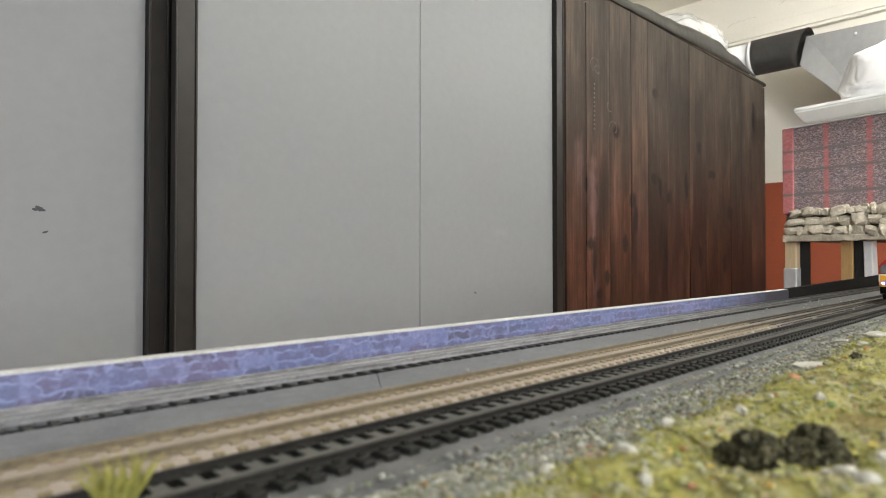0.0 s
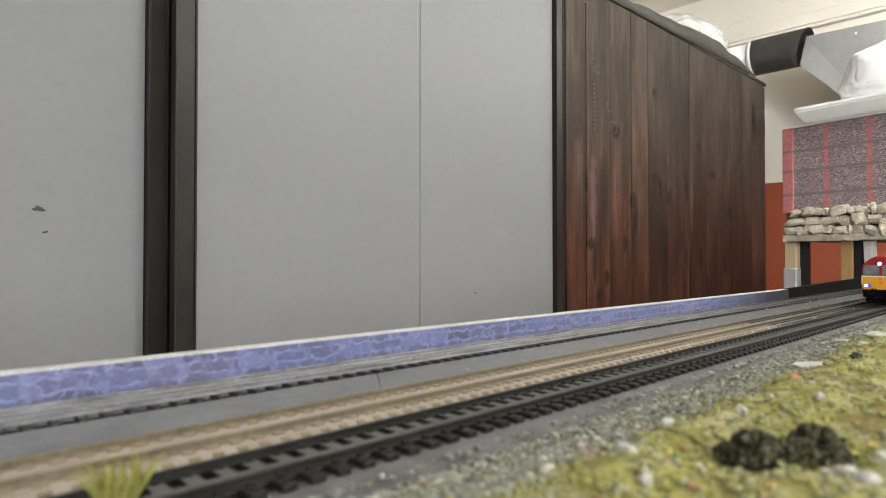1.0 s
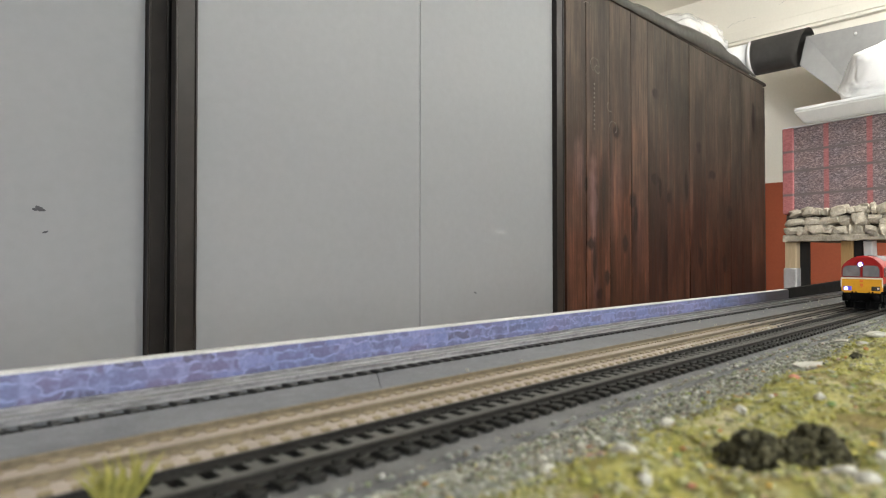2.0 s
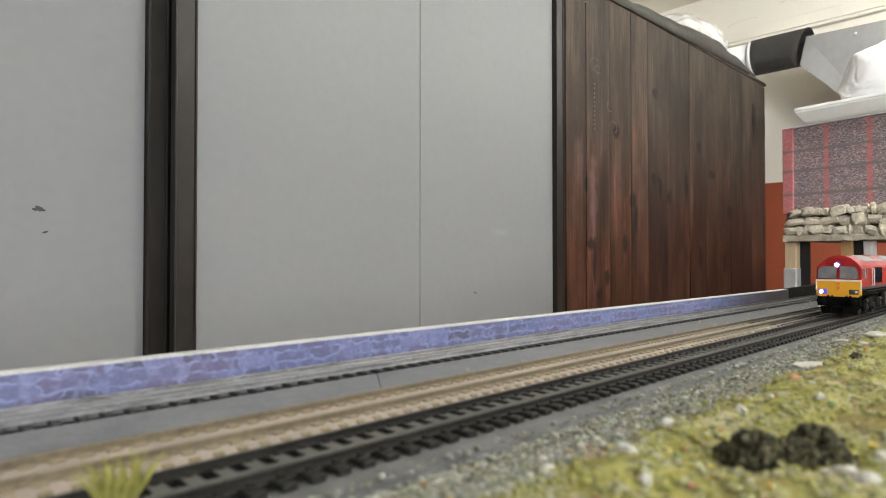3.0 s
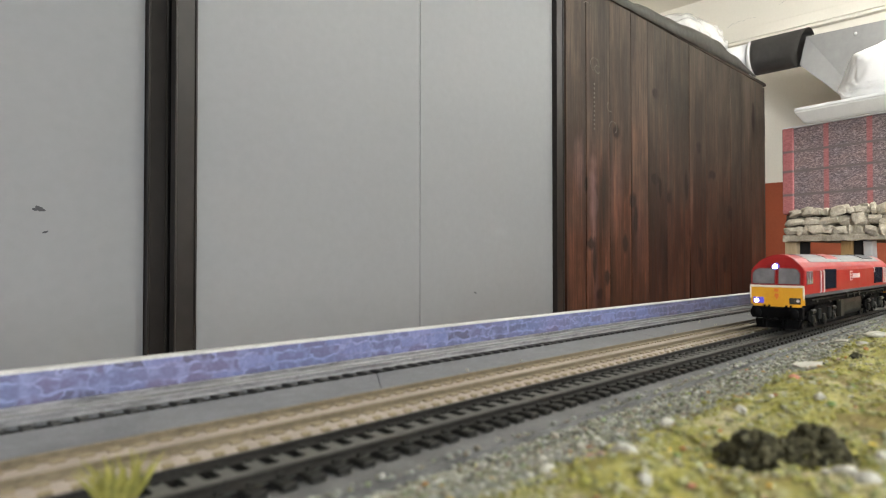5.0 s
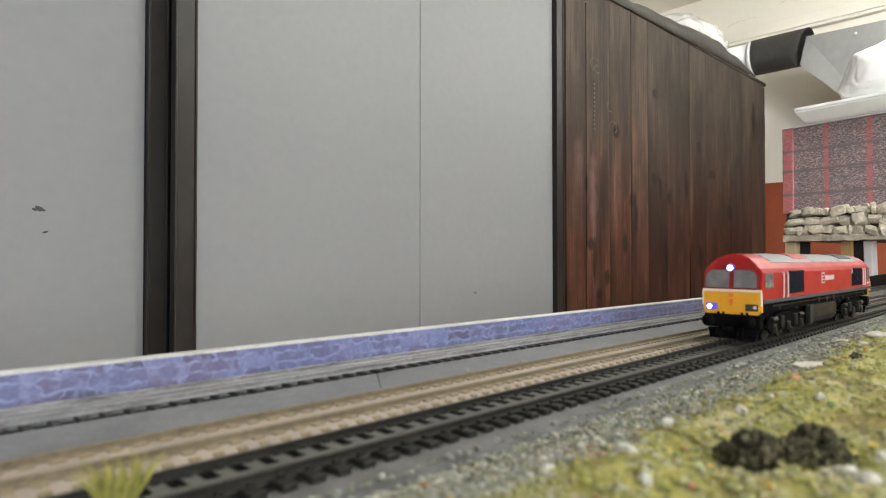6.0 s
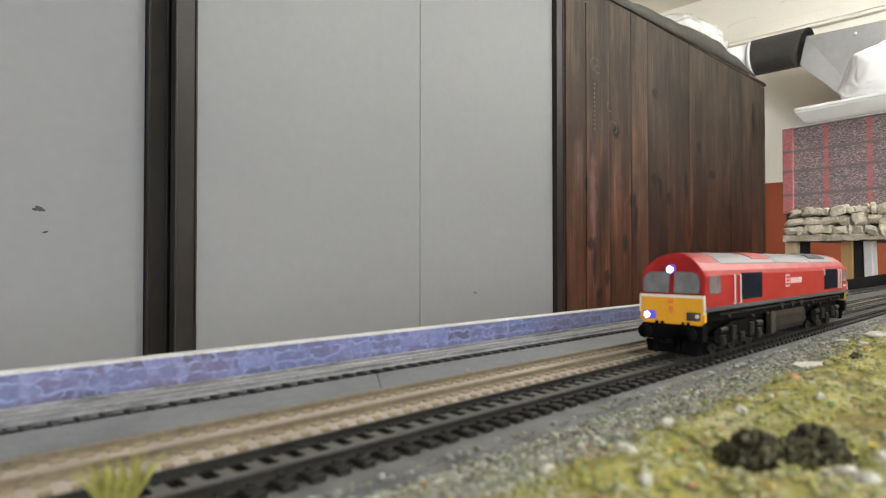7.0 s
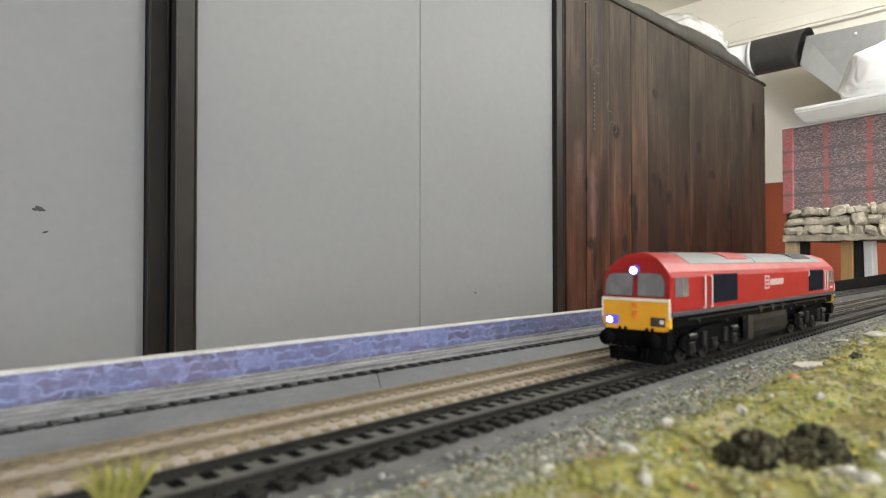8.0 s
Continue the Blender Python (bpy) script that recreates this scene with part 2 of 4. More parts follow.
M_DARKBED = surf("dark_ballast", (0.008, 0.008, 0.008), (0.028, 0.027, 0.026), 150, 0.9, fine=1600, bumps=0.6, dist=0.0004, spec=0.1)
M_ROAD = surf("grey_card_road", (0.080, 0.085, 0.095), (0.185, 0.19, 0.205), 130, 0.7, fine=1200, bumps=0.35, dist=0.0002)
M_INFILL = surf("light_grey_ballast", (0.10, 0.102, 0.105), (0.25, 0.253, 0.26), 60, 0.8, fine=1300, bumps=0.5, dist=0.0003)
M_SAND = surf("pinkish_sand", (0.245, 0.205, 0.175), (0.34, 0.295, 0.255), 70, 0.95, fine=1700, bumps=0.7, dist=0.0004)
M_TAN = surf("tan_weathered_plastic", (0.17, 0.14, 0.085), (0.30, 0.25, 0.16), 200, 0.85, fine=1500, bumps=0.5)
M_RAILD = surf("dark_rail", (0.012, 0.011, 0.010), (0.034, 0.032, 0.028), 90, 0.5, 0.3, bumps=0.1, spec=0.3)
M_RAILS = surf("worn_steel_rail", (0.13, 0.13, 0.135), (0.46, 0.46, 0.47), 45, 0.35, 0.7, bumps=0.1, stretch=(1, 4, 4))
M_RAILT = surf("rusty_rail", (0.105, 0.085, 0.056), (0.21, 0.172, 0.115), 80, 0.55, 0.35, bumps=0.1)
M_WHITEEDGE = surf("white_foam_board", (0.27, 0.27, 0.26), (0.52, 0.52, 0.50), 120, 0.8, fine=900, bumps=0.4)
M_BLACKBOARD = surf("black_painted_board", (0.004, 0.004, 0.004), (0.011, 0.010, 0.009), 30, 0.9, spec=0.05)

M_DUST = surf("dusty_grey_plastic", (0.060, 0.060, 0.056), (0.14, 0.138, 0.128), 160, 0.85, fine=1500, bumps=0.5, dist=0.0002, spec=0.2)

def shade_far_end(m, x0, x1, shade):
    """Shade that deepens raggedly along the layout from x0 to x1, put into the colour."""
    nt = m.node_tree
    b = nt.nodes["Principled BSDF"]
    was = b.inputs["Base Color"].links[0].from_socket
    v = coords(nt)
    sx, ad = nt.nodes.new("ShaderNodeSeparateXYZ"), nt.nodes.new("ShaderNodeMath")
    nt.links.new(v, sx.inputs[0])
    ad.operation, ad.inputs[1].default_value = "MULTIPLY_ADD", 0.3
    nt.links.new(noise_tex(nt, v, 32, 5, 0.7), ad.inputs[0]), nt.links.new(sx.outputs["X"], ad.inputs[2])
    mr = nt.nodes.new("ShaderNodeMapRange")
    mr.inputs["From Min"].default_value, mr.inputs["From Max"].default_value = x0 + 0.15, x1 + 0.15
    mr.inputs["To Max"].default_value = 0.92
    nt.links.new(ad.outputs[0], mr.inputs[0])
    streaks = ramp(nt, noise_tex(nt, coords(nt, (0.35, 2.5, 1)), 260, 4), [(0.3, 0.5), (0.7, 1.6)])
    nt.links.new(mixc(nt, mr.outputs[0], was, mixc(nt, 1.0, shade, streaks, "MULTIPLY")), b.inputs["Base Color"])


# shade of the far end, put into road, sand, rail and ballast colours
for m_, x0_, x1_, shade_ in ((M_ROAD, 0.30, 0.78, (0.020, 0.020, 0.020)), (M_SAND, 0.36, 0.70, (0.062, 0.053, 0.044)), (M_RAILT, 0.36, 0.62, (0.030, 0.026, 0.021)), (M_DUST, 0.30, 0.62, (0.034, 0.030, 0.025)), (M_INFILL, 0.30, 0.75, (0.022, 0.022, 0.023)), (M_RAILS, 0.45, 0.80, (0.040, 0.040, 0.042))):
    shade_far_end(m_, x0_, x1_, shade_)
M_PLY = surf("plywood", (0.40, 0.28, 0.16), (0.55, 0.41, 0.26), 9, 0.6, stretch=(1, 8, 8))
M_LEG = surf("pale_pine", (0.52, 0.40, 0.24), (0.66, 0.53, 0.35), 7, 0.6, stretch=(8, 8, 1), fine=60)
M_LEG2 = surf("yellow_pine", (0.42, 0.26, 0.10), (0.55, 0.36, 0.16), 7, 0.6, stretch=(8, 8, 1), fine=60)
M_TAPE = surf("grey_tape", (0.36, 0.36, 0.37), (0.50, 0.50, 0.51), 40, 0.5, bumps=0.6, dist=0.002)
M_WHITEPAINT = surf("white_paint", (0.70, 0.70, 0.72), (0.80, 0.80, 0.82), 20, 0.5)
M_ROCK = surf("model_stone", (0.33, 0.285, 0.215), (0.60, 0.545, 0.455), 45, 0.9, fine=260, bumps=0.8, dist=0.002)
M_MORTAR = surf("grey_mortar", (0.09, 0.08, 0.065), (0.17, 0.155, 0.13), 80, 0.95, bumps=0.7, dist=0.001)
M_FOAM = surf("polystyrene", (0.82, 0.82, 0.82), (0.90, 0.90, 0.90), 60, 0.7, fine=400, bumps=0.4, dist=0.0008)
M_SACK = surf("white_woven_sack", (0.82, 0.82, 0.83), (0.89, 0.89, 0.90), 14, 0.7, fine=320, bumps=0.25, dist=0.0006)
M_SHEET = surf("black_plastic_sheet", (0.09, 0.087, 0.078), (0.15, 0.143, 0.128), 12, 0.45, fine=50, bumps=0.35, dist=0.004)
M_TUBE = surf("black_gloss_tube", (0.090, 0.086, 0.083), (0.120, 0.115, 0.111), 8, 0.42, bumps=0.05)
M_HOOD = surf("grey_sheet_metal", (0.30, 0.30, 0.30), (0.36, 0.36, 0.36), 5, 0.5, 0.1, bumps=0.05)
M_GRAVEL = island("mixed_gravel", [(0.18, 0.18, 0.16), (0.36, 0.36, 0.325), (0.24, 0.255, 0.235), (0.52, 0.515, 0.475), (0.30, 0.305, 0.225), (0.08, 0.08, 0.07), (0.38, 0.40, 0.375), (0.26, 0.265, 0.20), (0.20, 0.24, 0.15), (0.30, 0.25, 0.20), (0.13, 0.135, 0.12)])
M_SOIL = surf("grey_green_soil", (0.24, 0.24, 0.20), (0.40, 0.395, 0.33), 120, 0.95, fine=1500, bumps=0.8, dist=0.0006)
M_MOSSBASE = moss_ground()
M_MOSS = island("moss_scatter", [(0.28, 0.265, 0.062), (0.36, 0.340, 0.095), (0.31, 0.30, 0.07), (0.26, 0.275, 0.13), (0.38, 0.37, 0.17), (0.22, 0.185, 0.08), (0.42, 0.41, 0.30), (0.30, 0.31, 0.17), (0.30, 0.285, 0.07)])
M_TINT = island("coloured_scatter", [(0.50, 0.30, 0.05), (0.42, 0.17, 0.10), (0.55, 0.50, 0.15), (0.18, 0.27, 0.09), (0.58, 0.56, 0.48), (0.40, 0.18, 0.15), (0.55, 0.42, 0.10), (0.24, 0.34, 0.12), (0.60, 0.58, 0.52)])
M_PALE = surf("pale_pebble", (0.32, 0.31, 0.265), (0.50, 0.485, 0.43), 150, 0.9, bumps=0.6, dist=0.0006)
M_LICHEN = island("dark_lichen", [(0.016, 0.015, 0.007), (0.045, 0.041, 0.020), (0.075, 0.068, 0.034), (0.12, 0.11, 0.065)])
M_YELLOW = island("yellow_lichen", [(0.24, 0.23, 0.05), (0.36, 0.335, 0.09), (0.20, 0.20, 0.06)])
# locomotive
M_RED = surf("red_paint", (0.235, 0.0075, 0.008), (0.28, 0.0098, 0.0102), 60, 0.45, bumps=0.03, spec=0.25)
M_YEL = surf("yellow_paint", (0.60, 0.275, 0.010), (0.68, 0.33, 0.016), 90, 0.42, bumps=0.05)
M_ROOFG = surf("grey_roof_paint", (0.105, 0.105, 0.11), (0.15, 0.15, 0.155), 50, 0.6, bumps=0.1)
M_SILL = surf("dark_grey_paint", (0.045, 0.045, 0.05), (0.065, 0.065, 0.07), 80, 0.7, spec=0.15)
M_UNDER = surf("black_underframe", (0.0025, 0.0025, 0.003), (0.0065, 0.006, 0.006), 200, 0.7, dist=0.0001, spec=0.03)
M_IRON = surf("dark_wheel_steel", (0.006, 0.006, 0.006), (0.018, 0.018, 0.018), 200, 0.45, 0.3)
M_GRILLE = surf("black_grille", (0.006, 0.007, 0.014), (0.010, 0.011, 0.020), 200, 0.7, spec=0.08)
M_GLASS = surf("tinted_cab_glass", (0.075, 0.073, 0.085), (0.14, 0.135, 0.15), 70, 0.08, fine=150, bumps=0.0, spec=1.0)
M_GASKET = surf("dark_red_rubber", (0.10, 0.010, 0.012), (0.15, 0.014, 0.016), 90, 0.6)
M_TANK = surf("dark_tank_paint", (0.004, 0.004, 0.0035), (0.012, 0.012, 0.010), 120, 0.5, spec=0.2)
M_BOX = surf("worn_grey_paint", (0.008, 0.0077, 0.006), (0.024, 0.0226, 0.018), 150, 0.5, spec=0.3)
M_CREAMP = surf("cream_line", (0.58, 0.52, 0.42), (0.66, 0.60, 0.50), 100, 0.5)
M_WHITEP = surf("white_print", (0.50, 0.44, 0.43), (0.60, 0.54, 0.53), 100, 0.5)
M_LETTER = surf("worn_white_print", (0.42, 0.30, 0.30), (0.54, 0.42, 0.42), 300, 0.5)
M_ORANGE = surf("orange_emblem", (0.62, 0.13, 0.02), (0.70, 0.20, 0.03), 200, 0.5)
M_BEZEL = surf("dark_lamp_bezel", (0.03, 0.025, 0.02), (0.05, 0.04, 0.03), 200, 0.4)
M_LED = glow("blue_white_led", (0.74, 0.66, 1.0), 12)
# violet bloom round the LEDs, put into the glow of plate and housing
M_LEDHALO = glow("violet_led_bloom", (0.22, 0.16, 1.0), 0.45)
M_LEDHALO.node_tree.nodes["Principled BSDF"].inputs["Base Color"].default_value = (0.02, 0.02, 0.16, 1)


# ---- mesh helpers ----
def add_box(bm, x0, x1, y0, y1, z0, z1):
    vs = [bm.verts.new(c) for c in ((x0, y0, z0), (x1, y0, z0), (x1, y1, z0), (x0, y1, z0), (x0, y0, z1), (x1, y0, z1), (x1, y1, z1), (x0, y1, z1))]
    return [bm.faces.new([vs[i] for i in f]) for f in ((3, 2, 1, 0), (4, 5, 6, 7), (0, 1, 5, 4), (1, 2, 6, 5), (2, 3, 7, 6), (3, 0, 4, 7))]


def box(x0, x1, y0, y1, z0, z1, bev=0.0, seg=2):
    bm = bmesh.new()
    add_box(bm, x0, x1, y0, y1, z0, z1)
    if bev:
        bmesh.ops.bevel(bm, geom=list(bm.edges), offset=bev, segments=seg, profile=0.5, affect="EDGES")
    return bm


def tube(p, q, r, seg=16, r2=None, caps=True):
    bm = bmesh.new()
    p, q = Vector(p), Vector(q)
    d = q - p
    bmesh.ops.create_cone(bm, cap_ends=caps, segments=seg, radius1=r, radius2=r if r2 is None else r2, depth=d.length)
    bmesh.ops.transform(bm, matrix=Matrix.Translation((p + q) / 2) @ d.to_track_quat("Z", "Y").to_matrix().to_4x4(), verts=bm.verts)
    return bm


def merge(*bms):
    out = bms[0]
    for b in bms[1:]:
        tmp = bpy.data.meshes.new("tmp")
        b.to_mesh(tmp)
        b.free()
        out.from_mesh(tmp)
        bpy.data.meshes.remove(tmp)
    return out


def prism(profile, x0, x1):
    """A (y, z) profile drawn out along x."""
    bm = bmesh.new()
    a = [bm.verts.new((x0, y, z)) for y, z in profile]
    b = [bm.verts.new((x1, y, z)) for y, z in profile]
    n = len(profile)
    for i in range(n):
        bm.faces.new((a[i], a[(i + 1) % n], b[(i + 1) % n], b[i]))
    bm.faces.new(a[::-1])
    bm.faces.new(b)
    bmesh.ops.recalc_face_normals(bm, faces=bm.faces)
    return bm


def part(name, bm, material, parent, label="", smooth=False):
    me = bpy.data.meshes.new(name)
    bm.to_mesh(me)
    bm.free()
    me.materials.append(material)
    if smooth:
        me.polygons.foreach_set("use_smooth", [True] * len(me.polygons))
    ob = new(name, me)
    ob.parent = parent
    return tagged(ob, label)


def thing(name, bm, material, label, category, at=None, kind="", smooth=False):
    ob = part(name, bm, material, None, "", smooth)
    if at is not None:
        ob.matrix_world = at
    return tagged(ob, label, category, kind=kind)


def empty(name, label, category, at=None, kind="", group=""):
    ob = new(name)
    if at is not None:
        ob.matrix_world = at
    return tagged(ob, label, category, group, kind)


def lump(rad, seed, amount=0.35, freq=1.0, sub=2, flat=None):
    """An irregular rounded stone or heap."""
    bm = bmesh.new()
    bmesh.ops.create_icosphere(bm, subdivisions=sub, radius=1)
    o = Vector((seed * 3.7, seed * 1.3, seed * 5.1))
    for v in bm.verts:
        k = 1 + amount * noise.noise(v.co * freq + o) + amount * 0.5 * noise.noise(v.co * freq * 2.6 + o)
        v.co = Vector([c * k * s for c, s in zip(v.co, rad)])
        if flat is not None:
            v.co.z = max(v.co.z, flat)
    return bm


PHI = (1 + 5 ** 0.5) / 2
ICO_V = np.array([(-1, PHI, 0), (1, PHI, 0), (-1, -PHI, 0), (1, -PHI, 0), (0, -1, PHI), (0, 1, PHI), (0, -1, -PHI), (0, 1, -PHI), (PHI, 0, -1), (PHI, 0, 1), (-PHI, 0, -1), (-PHI, 0, 1)]) / 1.902
ICO_F = np.array([(0, 11, 5), (0, 5, 1), (0, 1, 7), (0, 7, 10), (0, 10, 11), (1, 5, 9), (5, 11, 4), (11, 10, 2), (10, 7, 6), (7, 1, 8), (3, 9, 4), (3, 4, 2), (3, 2, 6), (3, 6, 8), (3, 8, 9), (4, 9, 5), (2, 4, 11), (6, 2, 10), (8, 6, 7), (9, 8, 1)])


def scatter(name, places, sizes, material, rng, squash=0.7, jitter=0.3):
    """Many small loose pieces in one mesh."""
    n = len(places)
    v = np.repeat(ICO_V[None], n, 0) * (1 + rng.uniform(-jitter, jitter, (n, 12, 1)))
    v = v * rng.uniform(0.65, 1.3, (n, 1, 3)) * np.array([1, 1, squash])
    a = rng.uniform(0, 6.283, n)
    c, s = np.cos(a)[:, None], np.sin(a)[:, None]
    x, y = v[..., 0] * c - v[..., 1] * s, v[..., 0] * s + v[..., 1] * c
    v = np.stack([x, y, v[..., 2]], 2) * np.asarray(sizes)[:, None, None] + np.asarray(places)[:, None, :]
    f = (ICO_F[None] + 12 * np.arange(n)[:, None, None]).reshape(-1, 3)
    me = bpy.data.meshes.new(name)
    me.from_pydata(v.reshape(-1, 3).tolist(), [], f.tolist())
    me.materials.append(material)
    return new(name, me)


# ---- room ----
Y_DOOR = 0.758
floor = thing("floor", box(-2.6, 3.45, -2.35, 1.75, -0.06, 0), M_FLOORM, "brown boarded floor of the room", "floor", kind="structure")
ceiling = thing("ceiling", box(-2.6, 3.45, -2.35, 1.75, 2.45, 2.55), M_CREAM, "cream plastered ceiling", "ceiling", kind="structure")
wall_east = empty("wall_east", "plastered wall, cream above a terracotta dado", "wall", kind="structure")
part("upper_plaster", box(3.30, 3.45, -2.2, 1.6, R + 0.428, 2.45), M_CREAM, wall_east)
part("dado_plaster", box(3.298, 3.45, -2.2, 1.6, 0, R + 0.428), M_DADO, wall_east, "terracotta painted lower wall")
part("picture_rail", box(3.262, 3.30, -2.2, 1.6, R + 1.150, R + 1.166, 0.004), M_CREAM, wall_east, "cream moulded rail with a shadow groove")
part("frieze_board", box(3.275, 3.30, -2.2, 1.6, R + 1.172, R + 1.228, 0.004), M_CREAM, wall_east, "cream painted frieze board")
thing("wall_north", box(-2.45, 3.30, 1.6, 1.75, 0, 2.45), M_CREAM, "cream plastered wall behind the cupboards", "wall", kind="structure")
thing("wall_west", box(-2.6, -2.45, -2.2, 1.6, 0, 2.45), M_CREAM, "cream plastered wall at the end of the room", "wall", kind="structure")
wall_south = empty("wall_south", "cream plastered wall out of view with one added window", "wall", kind="structure")
for x0, x1, z0, z1 in ((-2.45, -1.7, 0, 2.45), (-0.1, 3.3, 0, 2.45), (-1.7, -0.1, 0, 0.95), (-1.7, -0.1, 2.12, 2.45)):
    part("plaster", box(x0, x1, -2.35, -2.2, z0, z1), M_CREAM, wall_south)
# unseen window, added so that the area lamp has an opening
added_window = empty("added_window", "unseen white framed window with two panes, added round the area lamp", "window", pose(-0.9, -2.28, 0.95), kind="structure")
for x0, x1, z0, z1 in ((-0.8, -0.74, 0, 1.17), (0.74, 0.8, 0, 1.17), (-0.74, 0.74, 0, 0.06), (-0.74, 0.74, 1.11, 1.17), (-0.03, 0.03, 0.06, 1.11)):
    part("window_frame", box(x0, x1, -0.03, 0.03, z0, z1, 0.004), M_WHITEPAINT, added_window)
mg, ntg, bg = nodes("clear_glass")
bg.inputs["Transmission Weight"].default_value, bg.inputs["Roughness"].default_value = 1.0, 0.02
for x0, x1 in ((-0.74, -0.03), (0.03, 0.74)):
    pane = part("pane", box(x0, x1, -0.003, 0.003, 0.06, 1.11), mg, added_window)
    pane.visible_shadow = False
# two unseen globes, added to brighten the end wall, shelf and doors
M_GLOBE = glow("added_lamp_globe", (0.97, 0.985, 0.95), 28.0)
M_GLOBE2 = glow("bright_added_globe", (0.98, 0.985, 0.94), 70.0)


def added_globe_lamp(x, y, material):
    c = empty("added_pendant", "unseen glowing globe lamp added below the ceiling to light the room", "pendant lamp", pose(x, y, 2.45))
    part("rose", tube((0, 0, -0.03), (0, 0, 0), 0.05, 24), M_WHITEPAINT, c)
    part("stem", tube((0, 0, -0.20), (0, 0, -0.03), 0.008, 10), M_WHITEPAINT, c)
    bm = bmesh.new()
    bmesh.ops.create_uvsphere(bm, u_segments=32, v_segments=16, radius=0.15)
    bmesh.ops.translate(bm, vec=(0, 0, -0.35), verts=bm.verts)
    part("globe", bm, material, c, "glowing glass globe", True)


added_globe_lamp(2.38, -0.30, M_GLOBE)
added_globe_lamp(1.32, -0.60, M_GLOBE2)


def wall_crack(y, z, steps, seed):
    """A hairline crack in the plaster."""
    rc = random.Random(seed)
    pts = [(3.2995, y, z)]
    for _ in range(steps):
        y, z = y - rc.uniform(0.006, 0.03), z + rc.uniform(-0.012, 0.02)
        pts.append((3.2995, y, z))
    bm = tube(pts[0], pts[1], 0.0005, 5)
    for a, b in zip(pts[1:], pts[2:]):
        bm = merge(bm, tube(a, b, 0.0005, 5))
    part("crack", bm, M_HOOD, wall_east, "hairline crack in the plaster")


wall_crack(1.11, R + 1.262, 7, 2)
wall_crack(0.86, R + 1.31, 4, 5)


# ---- sliding wardrobe ----
wardrobe = empty("sliding_wardrobe", "tall wardrobe with light grey sliding doors and dark stiles", "wardrobe", pose(0, Y_DOOR, 0))
part("carcass", box(-0.64, 1.288, 0.075, 0.62, 0, 2.28), M_BLACK, wardrobe)
part("side_panel", box(1.2915, 1.308, 0.012, 0.62, 0, 2.28, 0.001), M_BLACK, wardrobe, "dark brown end panel")
part("head_rail", box(-0.64, 1.268, -0.02, 0.07, 2.22, 2.28, 0.003), M_STILE, wardrobe)


def stile_mesh(a, b, y):
    """An upright extrusion with a raised lip along each edge."""
    prof = [(a, y + 0.006), (a, y - 0.011), (a + 0.0022, y - 0.011), (a + 0.0034, y - 0.0085), (b - 0.0034, y - 0.0085), (b - 0.0022, y - 0.011), (b, y - 0.011), (b, y + 0.006)]
    bm = bmesh.new()
    lo = [bm.verts.new((u, v, 0.012)) for u, v in prof]
    hi = [bm.verts.new((u, v, 2.215)) for u, v in prof]
    n = len(prof)
    for i in range(n):
        bm.faces.new((lo[i], lo[(i + 1) % n], hi[(i + 1) % n], hi[i]))
    bm.faces.new(lo[::-1])
    bm.faces.new(hi)
    bmesh.ops.recalc_face_normals(bm, faces=bm.faces)
    return bm


def sliding_door(x0, x1, y, seam, w=0.031):
    d = part("door", box(x0 + 0.03, x1 - 0.03, y + 0.0125, y + 0.024, 0.03, 2.2), M_BLACK, wardrobe, "grey laminate sliding door in two boards")
    part("door_board", box(x0 + w + 0.001, seam - 0.0008, y + 0.002, y + 0.012, 0.03, 2.2, 0.0008), M_DOOR, d)
    part("door_board", box(seam + 0.0008, x1 - w - 0.001, y + 0.002, y + 0.012, 0.03, 2.2, 0.0008), M_DOOR, d)
    for a, b in ((x0, x0 + w), (x1 - w, x1)):
        part("stile", stile_mesh(a, b, y), M_STILE, d, "dark anodised door stile")


sliding_door(-0.62, 0.334, 0.036, -0.14, 0.0275)
sliding_door(0.331, 1.289, 0.0, 0.812, 0.0315)
# scuffs on the left door
for x, z, w, h, rz in ((0.171, 0.115, 0.008, 0.003, 30), (0.165, 0.114, 0.004, 0.002, 10), (0.176, 0.085, 0.004, 0.0015, -20)):
    bm = lump((w, 0.0006, h), x * 91, 0.5, 1.4, 1)
    thing("scuff_mark", bm, M_SILL, "dark scuff mark on the grey door", "scuff", pose(x * 1.04, Y_DOOR + 0.0377, R + z, 0, rz, 0))
thing("scuff_mark", lump((0.006, 0.0006, 0.0014), 5, 0.5, 1.4, 1), M_SILL, "small scuff mark on the grey door", "scuff", pose(0.973, Y_DOOR + 0.0017, R - 0.024, 0, 20, 0))


# ---- plank cupboard ----
TOPZ = R + 0.782
cupboard = empty("plank_cupboard", "old cupboard of dark stained pine planks", "cupboard", pose(0, 0.745, 0))
part("carcass", box(1.32, 2.72, 0.03, 0.55, 0, TOPZ - 0.02), M_BLACK, cupboard)
part("top_rail", box(1.312, 2.742, -0.002, 0.55, TOPZ - 0.012, TOPZ, 0.002), M_PLANK, cupboard, "thin dark top board")
part("end_post", box(2.722, 2.744, 0.004, 0.55, 0, TOPZ - 0.017, 0.003), M_STILE, cupboard, "dark end board")
edges = [1.2945, 1.386, 1.505, 1.622, 1.722, 1.848, 2.010, 2.140, 2.235, 2.362, 2.470, 2.575, 2.720]
